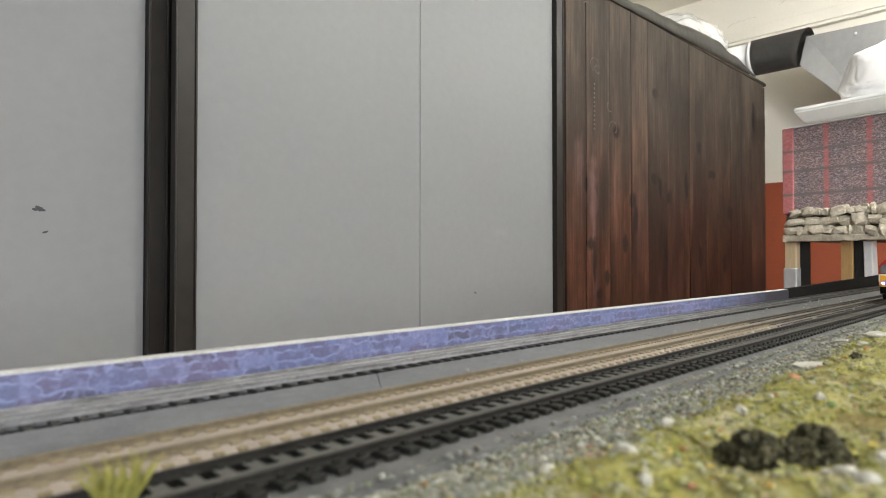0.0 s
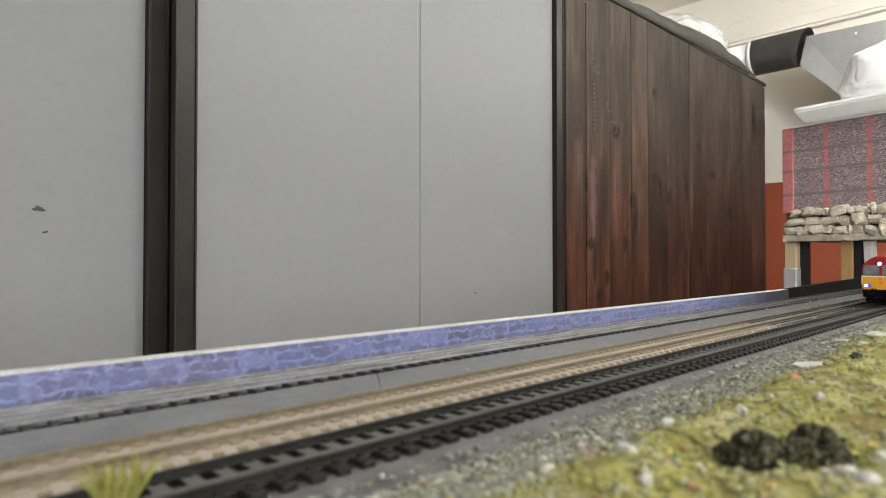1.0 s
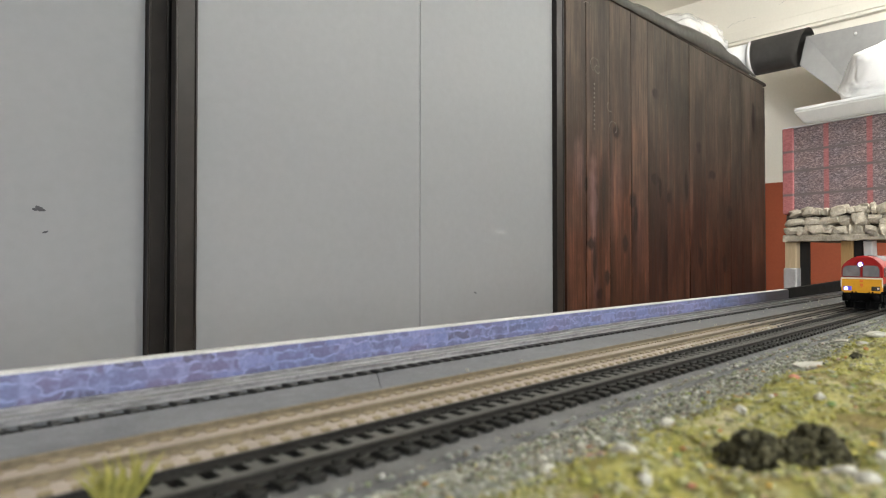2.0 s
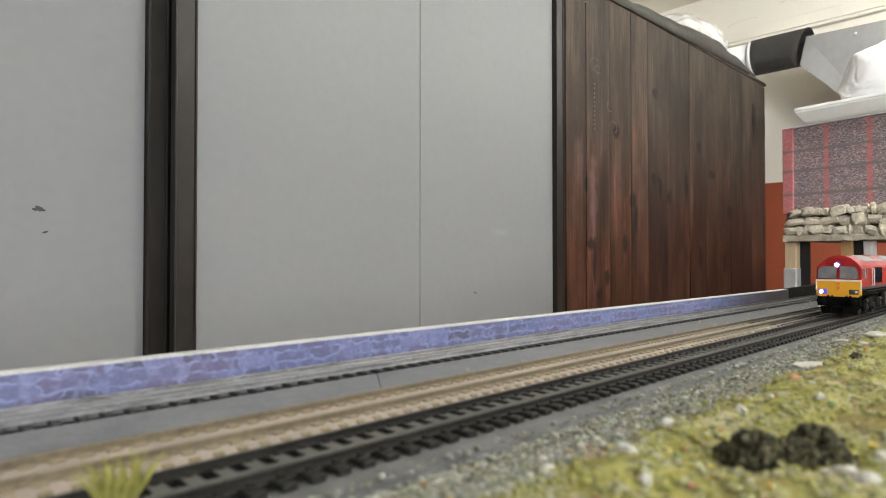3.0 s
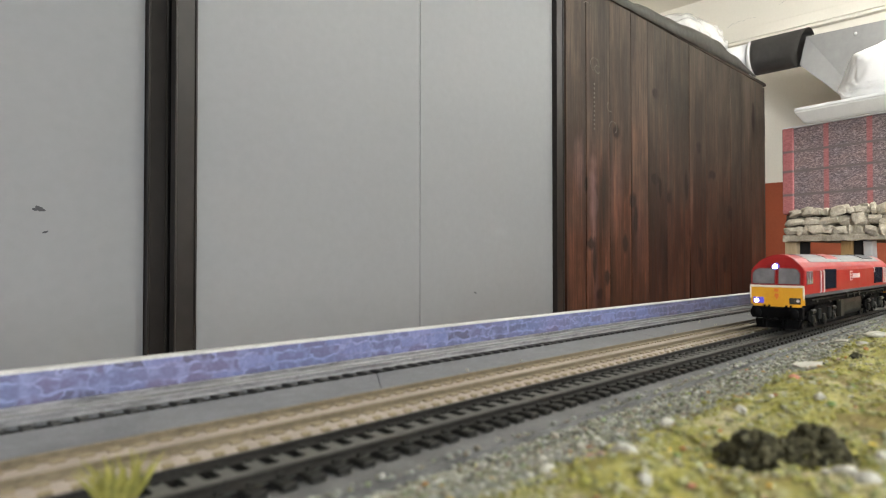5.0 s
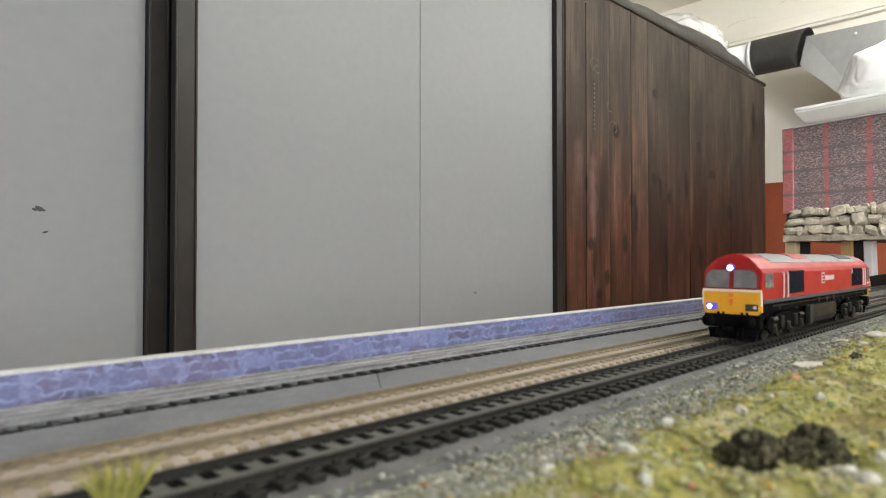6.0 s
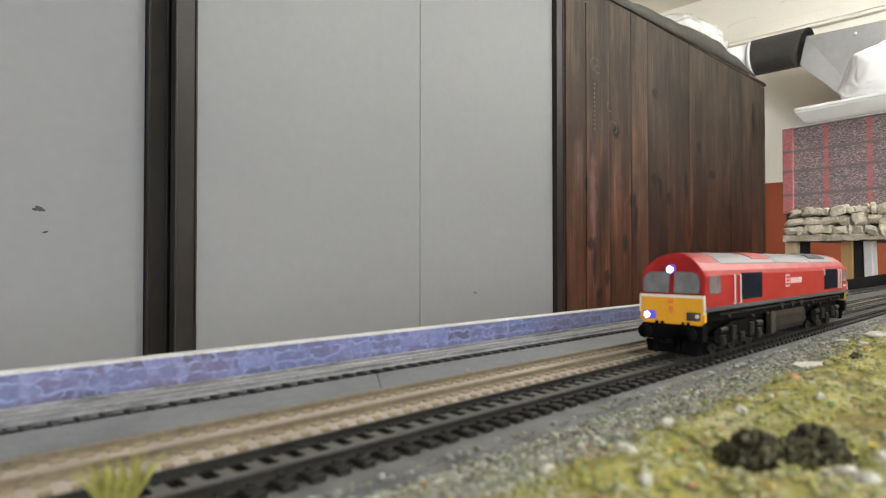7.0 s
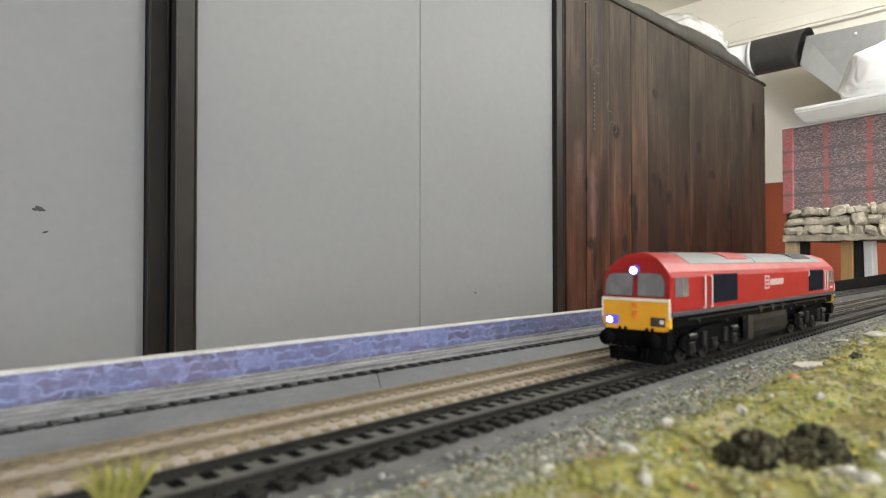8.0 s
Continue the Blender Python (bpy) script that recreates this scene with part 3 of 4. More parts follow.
for i, (a, b) in enumerate(zip(edges, edges[1:])):
    left, right = (0.0022 if k in (1, 6) else 0.0005 for k in (i, i + 1))
    bm = box(a + left, b - right, 0.0004 * (i % 3), 0.02, -R + 0.01, TOPZ - R - 0.0125, 0.0008)
    pl = part("plank", bm, M_PLANK, cupboard)
    pl.location = (0, 0, R)


def chalk(x, z, rad, a0, a1):
    """A thin chalk stroke on the planks."""
    pts = [(x + rad * math.cos(radians(a0 + (a1 - a0) * k / 14)), -0.0006, z + rad * 0.8 * math.sin(radians(a0 + (a1 - a0) * k / 14))) for k in range(15)]
    bm = tube(pts[0], pts[1], 0.0006, 5)
    for p, q in zip(pts[1:], pts[2:]):
        bm = merge(bm, tube(p, q, 0.0006, 5))
    part("chalk_mark", bm, M_SILLPALE, cupboard, "faint chalk stroke on the planks")


M_SILLPALE = surf("old_chalk", (0.085, 0.075, 0.068), (0.16, 0.145, 0.13), 120, 0.9)
for x, z, rad, a0, a1 in ((1.428, R + 0.571, 0.022, -20, 250), (1.440, R + 0.560, 0.013, 60, 330), (1.392, R + 0.715, 0.018, 20, 150), (1.520, R + 0.415, 0.020, -60, 190), (1.505, R + 0.470, 0.016, 120, 300)):
    chalk(x, z, rad, a0, a1)
for k in range(11):
    part("chalk_dot", box(1.4235, 1.4262, -0.0012, 0.0004, R + 0.395 + 0.012 * k, R + 0.400 + 0.012 * k), M_SILLPALE, cupboard)


def plastic_sheet():
    """A black sheet heaped along the cupboard's front edge."""
    bm = bmesh.new()
    nx, ny, rows = 70, 14, []
    for i in range(nx + 1):
        x = 1.40 + 1.22 * i / nx
        k = i / nx
        h = float(np.interp(k, (0, 0.33, 0.65, 0.85, 1), (0.03, 0.055, 0.10, 0.085, 0.02))) + 0.012 * noise.noise((x * 7, 0, 3))
        row = []
        for j in range(ny + 1):
            a = math.pi * j / ny
            y = 0.10 - 0.105 * math.cos(a)
            z = max(0.004, h * math.sin(a) ** 0.7 * (1 + 0.25 * noise.noise((x * 9, j * 0.4, 1))))
            if j == 0:
                z = -0.014 * max(0, 1 - k * 1.25) - 0.002 + 0.003 * noise.noise((x * 14, 2, 5))
            row.append(bm.verts.new((x, y, z)))
        rows.append(row)
    for i in range(nx):
        for j in range(ny):
            bm.faces.new((rows[i][j], rows[i + 1][j], rows[i + 1][j + 1], rows[i][j + 1]))
    bmesh.ops.solidify(bm, geom=bm.faces[:], thickness=0.002)
    return bm


thing("plastic_sheet", plastic_sheet(), M_SHEET, "black plastic sheet heaped along the cupboard top", "plastic sheet", pose(0, 0.745, TOPZ), smooth=True)


def crumpled_bag():
    """A thin bag, smooth at one end and gathered into creases at the other."""
    bm = lump((0.25, 0.16, 0.165), 4, 0.16, 1.8, 5, -0.147)
    for v in bm.verts:
        k = max(0.0, min(1.0, (v.co.x + 0.02) / 0.16))
        f = abs(noise.noise(v.co * 26)) + 0.6 * abs(noise.noise(v.co * 55 + Vector((3, 1, 7))))
        if v.co.z > -0.14:
            v.co *= 1 + k * (0.10 - 0.24 * f)
    return bm


M_FILM = surf("thin_clear_film", (0.62, 0.62, 0.61), (0.78, 0.78, 0.77), 18, 0.16, fine=50, bumps=0.6, dist=0.004, coat=0.6)
thing("plastic_bag", crumpled_bag(), M_FILM, "white translucent plastic bag on the cupboard top", "plastic bag", pose(2.60, 1.04, TOPZ + 0.146), smooth=True)

# duct and hood
duct = empty("air_duct", "white duct pipe with a black sleeve below the ceiling", "duct", pose(2.93, 0, R + 0.957))
part("pipe", tube((0, 0.72, 0), (0, 1.6, 0), 0.071, 40), M_WHITEPAINT, duct, "white plastic pipe", True)


def rolled_sheet():
    """A sheet rolled once round the pipe; one free edge lifts and the open end is cut askew."""
    bm = bmesh.new()
    prev, n = None, 72
    for i in range(n + 1):
        a = radians(-250 + 385 * i / n)
        r = 0.0765 + 0.0025 * i / n + 0.016 * max(0, (i - 62) / 10) ** 2
        x, z = -math.cos(a) * r, math.sin(a) * r
        y0 = 0.672 - 0.046 * (z + 0.08) / 0.16
        row = [bm.verts.new((x, y0 + (0.852 - y0) * j / 8, z)) for j in range(9)]
        if prev:
            for j in range(8):
                bm.faces.new((prev[j], prev[j + 1], row[j + 1], row[j]))
        prev = row
    bmesh.ops.solidify(bm, geom=bm.faces[:], thickness=0.0012)
    return bm


part("sleeve", rolled_sheet(), M_TUBE, duct, "glossy black sheet rolled round the pipe", True)
part("collar", tube((0, 0.846, 0), (0, 0.862, 0), 0.0785, 48), M_WHITEPAINT, duct, "white collar", True)


def hood():
    """Sheet metal hood whose front leans in towards its foot."""
    bm = bmesh.new()
    a, b, c, d = (0.03, 0.647, 1.008), (0.03, 0.674, 0.892), (0.03, 0.440, 0.640), (0.03, 0.450, 0.705)
    e, f = (-0.024, -0.10, 0.521), (-0.06, -0.10, 0.963)
    va, vb, vc, vd, ve, vf = [bm.verts.new(p) for p in (a, b, c, d, e, f)]
    bm.faces.new((va, vb, vc, vd))
    bm.faces.new((va, vd, ve, vf))
    rim = [va, vb, vc, ve, vf]
    back = [bm.verts.new((0.36, v.co.y - 0.05, max(v.co.z, 0.93))) for v in rim]
    bm.faces.new((vc, vd, ve))
    for i in range(5):
        bm.faces.new((rim[i], rim[(i + 1) % 5], back[(i + 1) % 5], back[i]))
    bm.faces.new(back)
    bmesh.ops.recalc_face_normals(bm, faces=bm.faces)
    return bm


hd = thing("extractor_hood", hood(), M_HOOD, "grey sheet metal hood with folded faces on the wall", "extractor hood", pose(2.92, 0, R))
# glint of a lamp on the hood, added as a small white lump
part("hood_glint", lump((0.004, 0.006, 0.006), 2, 0.1, 1, 2), M_WHITEPAINT, hd, "bright spot for the lamp's reflection on the metal", True).location = (0.004, 0.462, 0.966)


# ---- cloth covered shelf on legs ----
SH = pose(1.750, 0.3577, R) @ Matrix.Rotation(radians(-90 - 9.2), 4, "Z")
shelf = empty("covered_shelf", "shelf box wrapped in red-striped grey cloth above model stones", "shelf", SH)
part("box_body", box(-0.0265, 0.46, 0.002, 0.36, 0.165, 0.388, 0.003), M_CLOTH, shelf, "speckled grey cloth with red stripes")
part("corner_strip", box(-0.0275, -0.001, -0.003, 0.01, 0.166, 0.389, 0.002), M_CLOTH, shelf, "red cloth strip")
part("top_paper", box(-0.026, 0.462, -0.001, 0.362, 0.3885, 0.392), M_FOAM, shelf, "white top edge")
part("base_board", box(-0.022, 0.46, 0.004, 0.36, 0.095, 0.163, 0.002), M_MORTAR, shelf, "rough grey board")
ledge = box(-0.024, 0.46, -0.012, 0.004, 0.094, 0.110, 0.002)
bmesh.ops.subdivide_edges(ledge, edges=[e for e in ledge.edges if e.calc_length() > 0.3], cuts=90)
for v in ledge.verts:
    v.co += Vector((0, 0.0035 * noise.noise(v.co * 60), 0.003 * noise.noise(v.co * 75 + Vector((5, 0, 0)))))
part("edge_strip", ledge, M_ROCK, shelf, "rough stone ledge")
rs = random.Random(5)


def rough_stone(w, h, seed):
    """A flat-faced broken stone."""
    bm = bmesh.new()
    bmesh.ops.create_icosphere(bm, subdivisions=2, radius=1)
    o = Vector((seed * 3.7, seed * 1.3, seed * 5.1))
    for v in bm.verts:
        c = Vector([math.copysign(abs(a) ** 0.5, a) for a in v.co])
        k = 1 + 0.40 * noise.noise(v.co * 1.1 + o) + 0.22 * noise.noise(v.co * 2.6 + o) + 0.10 * noise.noise(v.co * 6 + o)
        v.co = Vector((c.x * k * w * 0.52, c.y * k * 0.012, c.z * k * h * 0.52))
    return bm


for r_, (zc, hh0) in enumerate(((0.1195, 0.022), (0.1425, 0.025), (0.167, 0.021))):
    u = -0.021 + 0.006 * r_
    while u < 0.44:
        w = rs.choice((0.014, 0.019, 0.024, 0.03, 0.036, 0.044))
        hh = hh0 * rs.uniform(0.7, 1.3)
        st = part("stone", rough_stone(w, hh, rs.uniform(0, 90)), M_ROCK, shelf)
        st.matrix_basis = pose(u + w / 2, -0.004 + rs.uniform(-0.003, 0.002), zc + rs.uniform(-0.003, 0.003), rs.uniform(-14, 14), rs.uniform(-20, 20), rs.uniform(-10, 10))
        u += w * 0.93
leg = part("leg", box(-0.0295, -0.0005, 0.01, 0.04, -R, 0.094, 0.002), M_LEG, shelf, "pale pine leg")
part("tape_wrap", box(-0.0330, 0.0015, 0.007, 0.043, -0.25, 0.026, 0.004), M_TAPE, leg, "grey tape wrapped round the leg")
part("bracket", prism([(0.03, 0.094), (0.03, -0.6), (0.034, -0.6), (0.034, 0.094)], 0.0000, 0.0235), M_BLACK, shelf, "black brace")
leg = part("leg", box(0.095, 0.122, 0.03, 0.06, -R, 0.094, 0.002), M_LEG2, shelf, "yellow pine leg with a knot")
part("bracket", box(0.1225, 0.146, 0.035, 0.06, -R, 0.094, 0.002), M_BLACK, shelf, "black brace")
wp = part("leg", box(-0.0095, 0.0095, 0, 0.03, -1.045, 0.050, 0.002), M_WHITEPAINT, shelf, "white painted leg")
wp.matrix_basis = pose(0.155, 0.03, 0.044, 0, -1.5, 0)
part("leg", box(0.42, 0.45, 0.30, 0.33, -R, 0.094, 0.002), M_LEG, shelf)


def tray():
    bm = bmesh.new()
    lo = [(0.024, -0.012), (0.45, -0.012), (0.45, 0.30), (0.024, 0.30)]
    hi = [(0.006, -0.03), (0.47, -0.03), (0.47, 0.32), (0.006, 0.32)]
    a = [bm.verts.new((x, y, 0.0)) for x, y in lo]
    b = [bm.verts.new((x, y, 0.030)) for x, y in hi]
    c = [bm.verts.new((x, y, 0.040)) for x, y in hi]
    for p, q in ((a, b), (b, c)):
        for i in range(4):
            bm.faces.new((p[i], p[(i + 1) % 4], q[(i + 1) % 4], q[i]))
    bm.faces.new(a[::-1])
    bm.faces.new(c)
    bmesh.ops.bevel(bm, geom=bm.edges[:], offset=0.003, segments=2, affect="EDGES")
    return bm


thing("foam_tray", tray(), M_FOAM, "white polystyrene tray on the covered shelf", "tray", SH @ pose(0.008, 0, 0.392))


def sack():
    """A stuffed bag, steep at its side and flat on top, with long folds and creases."""
    bm = bmesh.new()
    bmesh.ops.create_icosphere(bm, subdivisions=6, radius=1)
    for v in bm.verts:
        p = v.co.copy()
        c = Vector([math.copysign(abs(a) ** 0.52, a) for a in p])
        k = 1 + 0.05 * noise.noise(p * 1.7) + 0.03 * noise.noise(p * 4)
        fold = abs(noise.noise(Vector((p.x * 3 + p.z * 2, p.y * 3, p.z * 5)))) + 0.5 * abs(noise.noise(Vector((p.x * 7, p.y * 7 + p.z * 4, p.z * 9))))
        k -= 0.022 * max(0, 0.16 - fold) / 0.16
        up = 0.5 + 0.5 * c.z
        z = max(-0.0715, c.z * 0.0725 * k) + 0.006 * noise.noise(p * 2.2) * up
        v.co = Vector((c.x * 0.182 * k * (1.0 - 0.27 * up), c.y * 0.122 * k * (1.03 - 0.12 * up), z))
    return bm


thing("stuffed_bag", sack(), M_SACK, "stuffed white bag on the polystyrene tray", "bag", SH @ pose(0.250, 0.122, 0.5035), smooth=True)


# ---- model railway board ----
XA, XB = -0.45, 1.62
G = R - 0.0046                     # underside of the sleepers
board = empty("baseboard", "plywood model railway baseboard on wooden legs", "baseboard")
part("top_board", box(XA, XB, -0.30, 0.120, R - 0.026, R - 0.0085, 0.001), M_PLY, board)
for x in (XA + 0.05, 0.6, XB - 0.08):
    for y in (-0.27, 0.08):
        part("leg", box(x, x + 0.04, y, y + 0.035, 0, R - 0.026), M_PLY, board)
thing("track_underlay", prism([(-0.0245, R - 0.0085), (-0.0225, R - 0.0052), (-0.0195, G), (0.0185, G), (0.0185, R - 0.0085)], XA, XB), M_BED, "grey foam underlay strip below the front track", "underlay", kind="structure")
thing("track_bed", box(XA, XB, -0.0104, 0.0175, G, G + 0.0006), M_DARKBED, "dark ballast between the sleepers", "ballast", kind="structure")
thing("sand_ballast", prism([(0.0188, R - 0.0085), (0.0188, R - 0.0036), (0.0215, R - 0.00242), (0.0500, R - 0.00242), (0.0532, R - 0.0030), (0.0532, R - 0.0085)], XA, XB), M_SAND, "pinkish sand ballast round the middle track, painted darker towards the shaded end", "ballast", kind="structure")
road = empty("road", "grey card road between two tracks", "road", kind="structure")
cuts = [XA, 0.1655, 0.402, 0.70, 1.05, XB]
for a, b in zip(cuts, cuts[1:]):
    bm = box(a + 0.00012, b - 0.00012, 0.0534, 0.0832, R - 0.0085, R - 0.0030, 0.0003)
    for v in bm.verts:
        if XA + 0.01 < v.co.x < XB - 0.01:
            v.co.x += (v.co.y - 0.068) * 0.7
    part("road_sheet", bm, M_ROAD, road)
thing("track_bed", box(XA, XB, 0.0834, 0.1175, R - 0.0085, G), M_DARKBED, "dark bed of the track beside the wall", "ballast", kind="structure")

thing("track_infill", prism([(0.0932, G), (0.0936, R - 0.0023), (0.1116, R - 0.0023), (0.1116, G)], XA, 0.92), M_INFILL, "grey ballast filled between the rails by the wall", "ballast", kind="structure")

# parapet
parapet = empty("parapet_wall", "low foam board wall with printed lavender stones", "wall", pose(0, 0.112, R))
part("printed_face", box(XA, 0.865, 0, 0.0012, -0.0046, 0.0102), M_PRINT, parapet, "lavender stone print")
part("core", box(XA, 0.865, 0.0012, 0.0078, -0.0085, 0.0110, 0.0005), M_WHITEEDGE, parapet, "white foam board core")
bm = box(0.866, XB, 0.1118, 0.118, R - 0.0085, R + 0.0118, 0.0006)
for v in bm.verts:
    if v.co.z > R and v.co.x > 1:
        v.co.z += 0.010
thing("end_board", bm, M_BLACKBOARD, "black painted board edging the layout", "board", kind="structure")


def rail_mesh(y):
    prof = [(-0.0012, -0.0025), (0.0012, -0.0025), (0.0012, -0.0021), (0.0003, -0.0018), (0.0003, -0.0009), (0.00055, -0.0007), (0.00055, -0.0001), (0.0004, 0), (-0.0004, 0), (-0.00055, -0.0001), (-0.00055, -0.0007), (-0.0003, -0.0009), (-0.0003, -0.0018), (-0.0012, -0.0021)]
    return prism([(y + a, z) for a, z in prof], XA, XB)


def sleeper_mesh(material, style):
    half = {"sunk": 0.0158, "chaired": 0.0143, "plain": 0.0142}[style]
    wide = 0.0021 if style == "chaired" else 0.00155
    bm = box(-wide, wide, -half, half, -0.0044, -0.0025, 0.0004, 2)
    for y in (-0.00825, 0.00825) if style != "plain" else ():
        if style == "sunk":
            add_box(bm, -0.0017, 0.0017, y - 0.0036, y - 0.0007, -0.0025, -0.0019)
            continue
        for e in (-1, 1):
            add_box(bm, -0.0009, 0.0009, y + e * 0.0016 - 0.0006, y + e * 0.0016 + 0.0006, -0.0025, -0.0014)
    if style == "chaired":
        for f in add_box(bm, -wide + 0.0002, wide - 0.0002, 0.0010, 0.0076, -0.0030, -0.0023):
            f.material_index = 1
    me = bpy.data.meshes.new("sleeper")
    bm.to_mesh(me)
    bm.free()
    me.materials.append(material)
    me.materials.append(M_DUST)
    return me


def track(yc, rail_mat, sleeper_mat, label, pitch, phase, style, old=None):
    """old: from where on, and of what, the sleepers are darker, for the far end's shade."""
    tr = empty("railway_track", label, "railway track", pose(0, yc, R), group="tracks on the layout")
    for y in (-0.00825, 0.00825):
        part("rail", rail_mesh(y), rail_mat, tr)
    me = sleeper_mesh(sleeper_mat, style)
    me_far = sleeper_mesh(old[1], style) if old else me
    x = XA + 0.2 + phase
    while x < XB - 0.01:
        s = new("sleeper", me_far if old and x > old[0] else me)
        s.parent = tr
        s.matrix_basis = pose(x, 0, 0, 0, 0, random.uniform(-0.5, 0.5))
        x += pitch
    return tr


front = track(0.0, M_RAILD, M_SLEEPER, "model track with dark rails and black sleepers", 0.0078, 0.0049, "chaired")
part("web_strip", box(XA, XB, -0.0068, 0.0012, -0.0042, -0.0023, 0.0002), M_DUST, front, "moulded strip joining the sleepers")
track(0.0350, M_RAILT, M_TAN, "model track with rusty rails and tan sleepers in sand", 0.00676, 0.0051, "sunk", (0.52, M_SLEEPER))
track(0.0990, M_RAILS, M_DARKSLEEPER, "model track with worn silver rails beside the wall", 0.0078, 0.002, "plain")


# ---- foreground ground, gravel and moss ----
def ground_z(x, y):
    """Height above the rail tops of the ground before the front track."""
    d = -y
    if d < 0.024:
        base = -0.0075
    else:
        k = min(1, (d - 0.024) / 0.045)
        base = -0.0068 + 0.0085 * k * k * (3 - 2 * k)
    lim = moss_edge(x)
    m = max(0.0, min(1.0, (d - lim) / 0.012))
    n = noise.noise((x * 45, y * 45, 0)) * 0.0016 + noise.noise((x * 130, y * 130, 4)) * 0.0007
    n2 = noise.noise((x * 75, y * 75, 9)) * 0.0013
    return base + m * (0.0012 + n * 2.0 + n2) + n * 0.3


def moss_edge(x):
    return 0.056 + 0.009 * noise.noise((x * 34, 1, 0)) + 0.005 * noise.noise((x * 95, 2, 0)) - 0.014 * max(0, min(1, (x - 0.33) / 0.12))


def ground_sheet():
    bm = bmesh.new()
    nx, ny = 330, 72
    g = []
    for i in range(nx + 1):
        x = XA + (XB - XA) * i / nx
        g.append([bm.verts.new((x, y, R + ground_z(x, y))) for y in (-0.0215 - 0.2785 * (j / ny) ** 1.5 for j in range(ny + 1))])
    for i in range(nx):
        for j in range(ny):
            f = bm.faces.new((g[i][j], g[i][j + 1], g[i + 1][j + 1], g[i + 1][j]))
            c = f.calc_center_median()
            f.material_index = 1 if -c.y > moss_edge(c.x) else 0
    return bm


gr = thing("ground", ground_sheet(), M_SOIL, "modelled ground of grey soil and yellow-green moss", "ground", kind="structure", smooth=True)
gr.data.materials.append(M_MOSSBASE)
rng = np.random.default_rng(3)


def strew(name, n, x0, x1, size, keep, material, label, squash=0.7, lift=0.3, power=1.0):
    pl, sz = [], []
    while len(pl) < n:
        x = x0 + (x1 - x0) * rng.random() ** power
        y = -0.0170 - rng.random() * 0.135
        if not keep(x, -y):
            continue
        s = size[0] + (size[1] - size[0]) * rng.random() ** 3.2
        pl.append((x, y, R + max(ground_z(x, y), -0.0047 if y > -0.0235 else -1) + lift * s))
        sz.append(s)
    ob = scatter(name, pl, sz, material, rng, squash)
    return tagged(ob, label, name.replace("_", " "), kind="stuff")


strew("gravel", 32000, 0.04, 1.1, (0.00022, 0.00125), lambda x, d: 0.0190 - 0.0030 * max(0, min(1, (x - 0.16) / 0.12)) + 0.0070 * rng.random() ** 0.5 < d < moss_edge(x) + 0.006 * rng.random(), M_GRAVEL, "fine mixed grey gravel beside the track", power=1.6)
strew("moss", 22000, 0.06, 0.9, (0.00025, 0.0013), lambda x, d: moss_edge(x) - 0.008 * rng.random() ** 2 < d < 0.128 and noise.noise((x * 70, d * 70, 7)) > -0.25, M_MOSS, "yellow-green scatter moss on the bank", 0.6, power=1.6)
strew("flower_scatter", 1300, 0.05, 0.7, (0.0003, 0.0012), lambda x, d: d > 0.026, M_TINT, "orange, red and yellow scatter bits", 0.7, 0.6, power=1.4)


pl, sz = [], []
for _ in range(70):
    x, y = rng.uniform(0.18, 0.95), rng.choice((0.0170, 0.0190, 0.0515, 0.0560, 0.0700, 0.0820, 0.0960))
    pl.append((x, y + rng.normal() * 0.0015, R - 0.0022))
    sz.append(rng.uniform(0.0004, 0.0011))
tagged(scatter("ballast_crumb", pl, sz, M_PALE, rng, 0.6), "pale crumbs strewn between the tracks", "ballast crumbs", kind="stuff")


# ---- locomotive ----
mm = 0.001
loco = empty("model_locomotive", "red model diesel locomotive with yellow front and grey roof", "locomotive", pose(0.87, 0, R))
SEC = [(-17.3, 23.8), (-17.3, 30.0), (-17.3, 41.6), (-16.0, 44.2), (-12.8, 47.8), (-9.2, 50.6), (-4.6, 52.6), (0, 53.2), (4.6, 52.6), (9.2, 50.6), (12.8, 47.8), (16.0, 44.2), (17.3, 41.6), (17.3, 30.0), (17.3, 23.8)]
LEN = 270.0


def nose(z):
    """How far the end leans back at a height."""
    return 0.0 if z < 31 else (z - 31) * 0.12 + max(0, z - 46) ** 2 * 0.05


def shell():
    bm = bmesh.new()
    rings = []
    for x, k in ((0, 0.965), (1.2, 0.99), (4, 1.0), (20, 1.0), (LEN - 20, 1.0), (LEN - 4, 1.0), (LEN - 1.2, 0.99), (LEN, 0.965)):
        ring = []
        for y, z in SEC:
            sx = x + nose(z) * (1 - min(x, 20) / 20) if x < 100 else x - nose(z) * (1 - min(LEN - x, 20) / 20)
            ring.append(bm.verts.new((sx * mm, y * k * mm, z * mm)))
        rings.append(ring)
    n = len(SEC)
    for a, b in zip(rings, rings[1:]):
        for i in range(n):
            bm.faces.new((a[i], a[(i + 1) % n], b[(i + 1) % n], b[i]))
    bm.faces.new(rings[0][::-1])
    bm.faces.new(rings[-1])
    bmesh.ops.recalc_face_normals(bm, faces=bm.faces)
    return bm


def sheet_on_roof(x0, x1, ymax, lift, y0=None):
    """A thin plate that follows the roof's curve."""
    pts = [(y, z) for y, z in SEC[2:13] if abs(y) <= 17]
    ys = np.linspace(-ymax if y0 is None else y0, ymax, 9)
    zs = np.interp(ys, [p[0] for p in pts], [p[1] for p in pts])
    top = [(y * mm, (z + lift) * mm) for y, z in zip(ys, zs)]
    bot = [(y * mm, (z - 0.3) * mm) for y, z in zip(ys, zs)][::-1]
    return prism(top + bot, x0 * mm, x1 * mm)


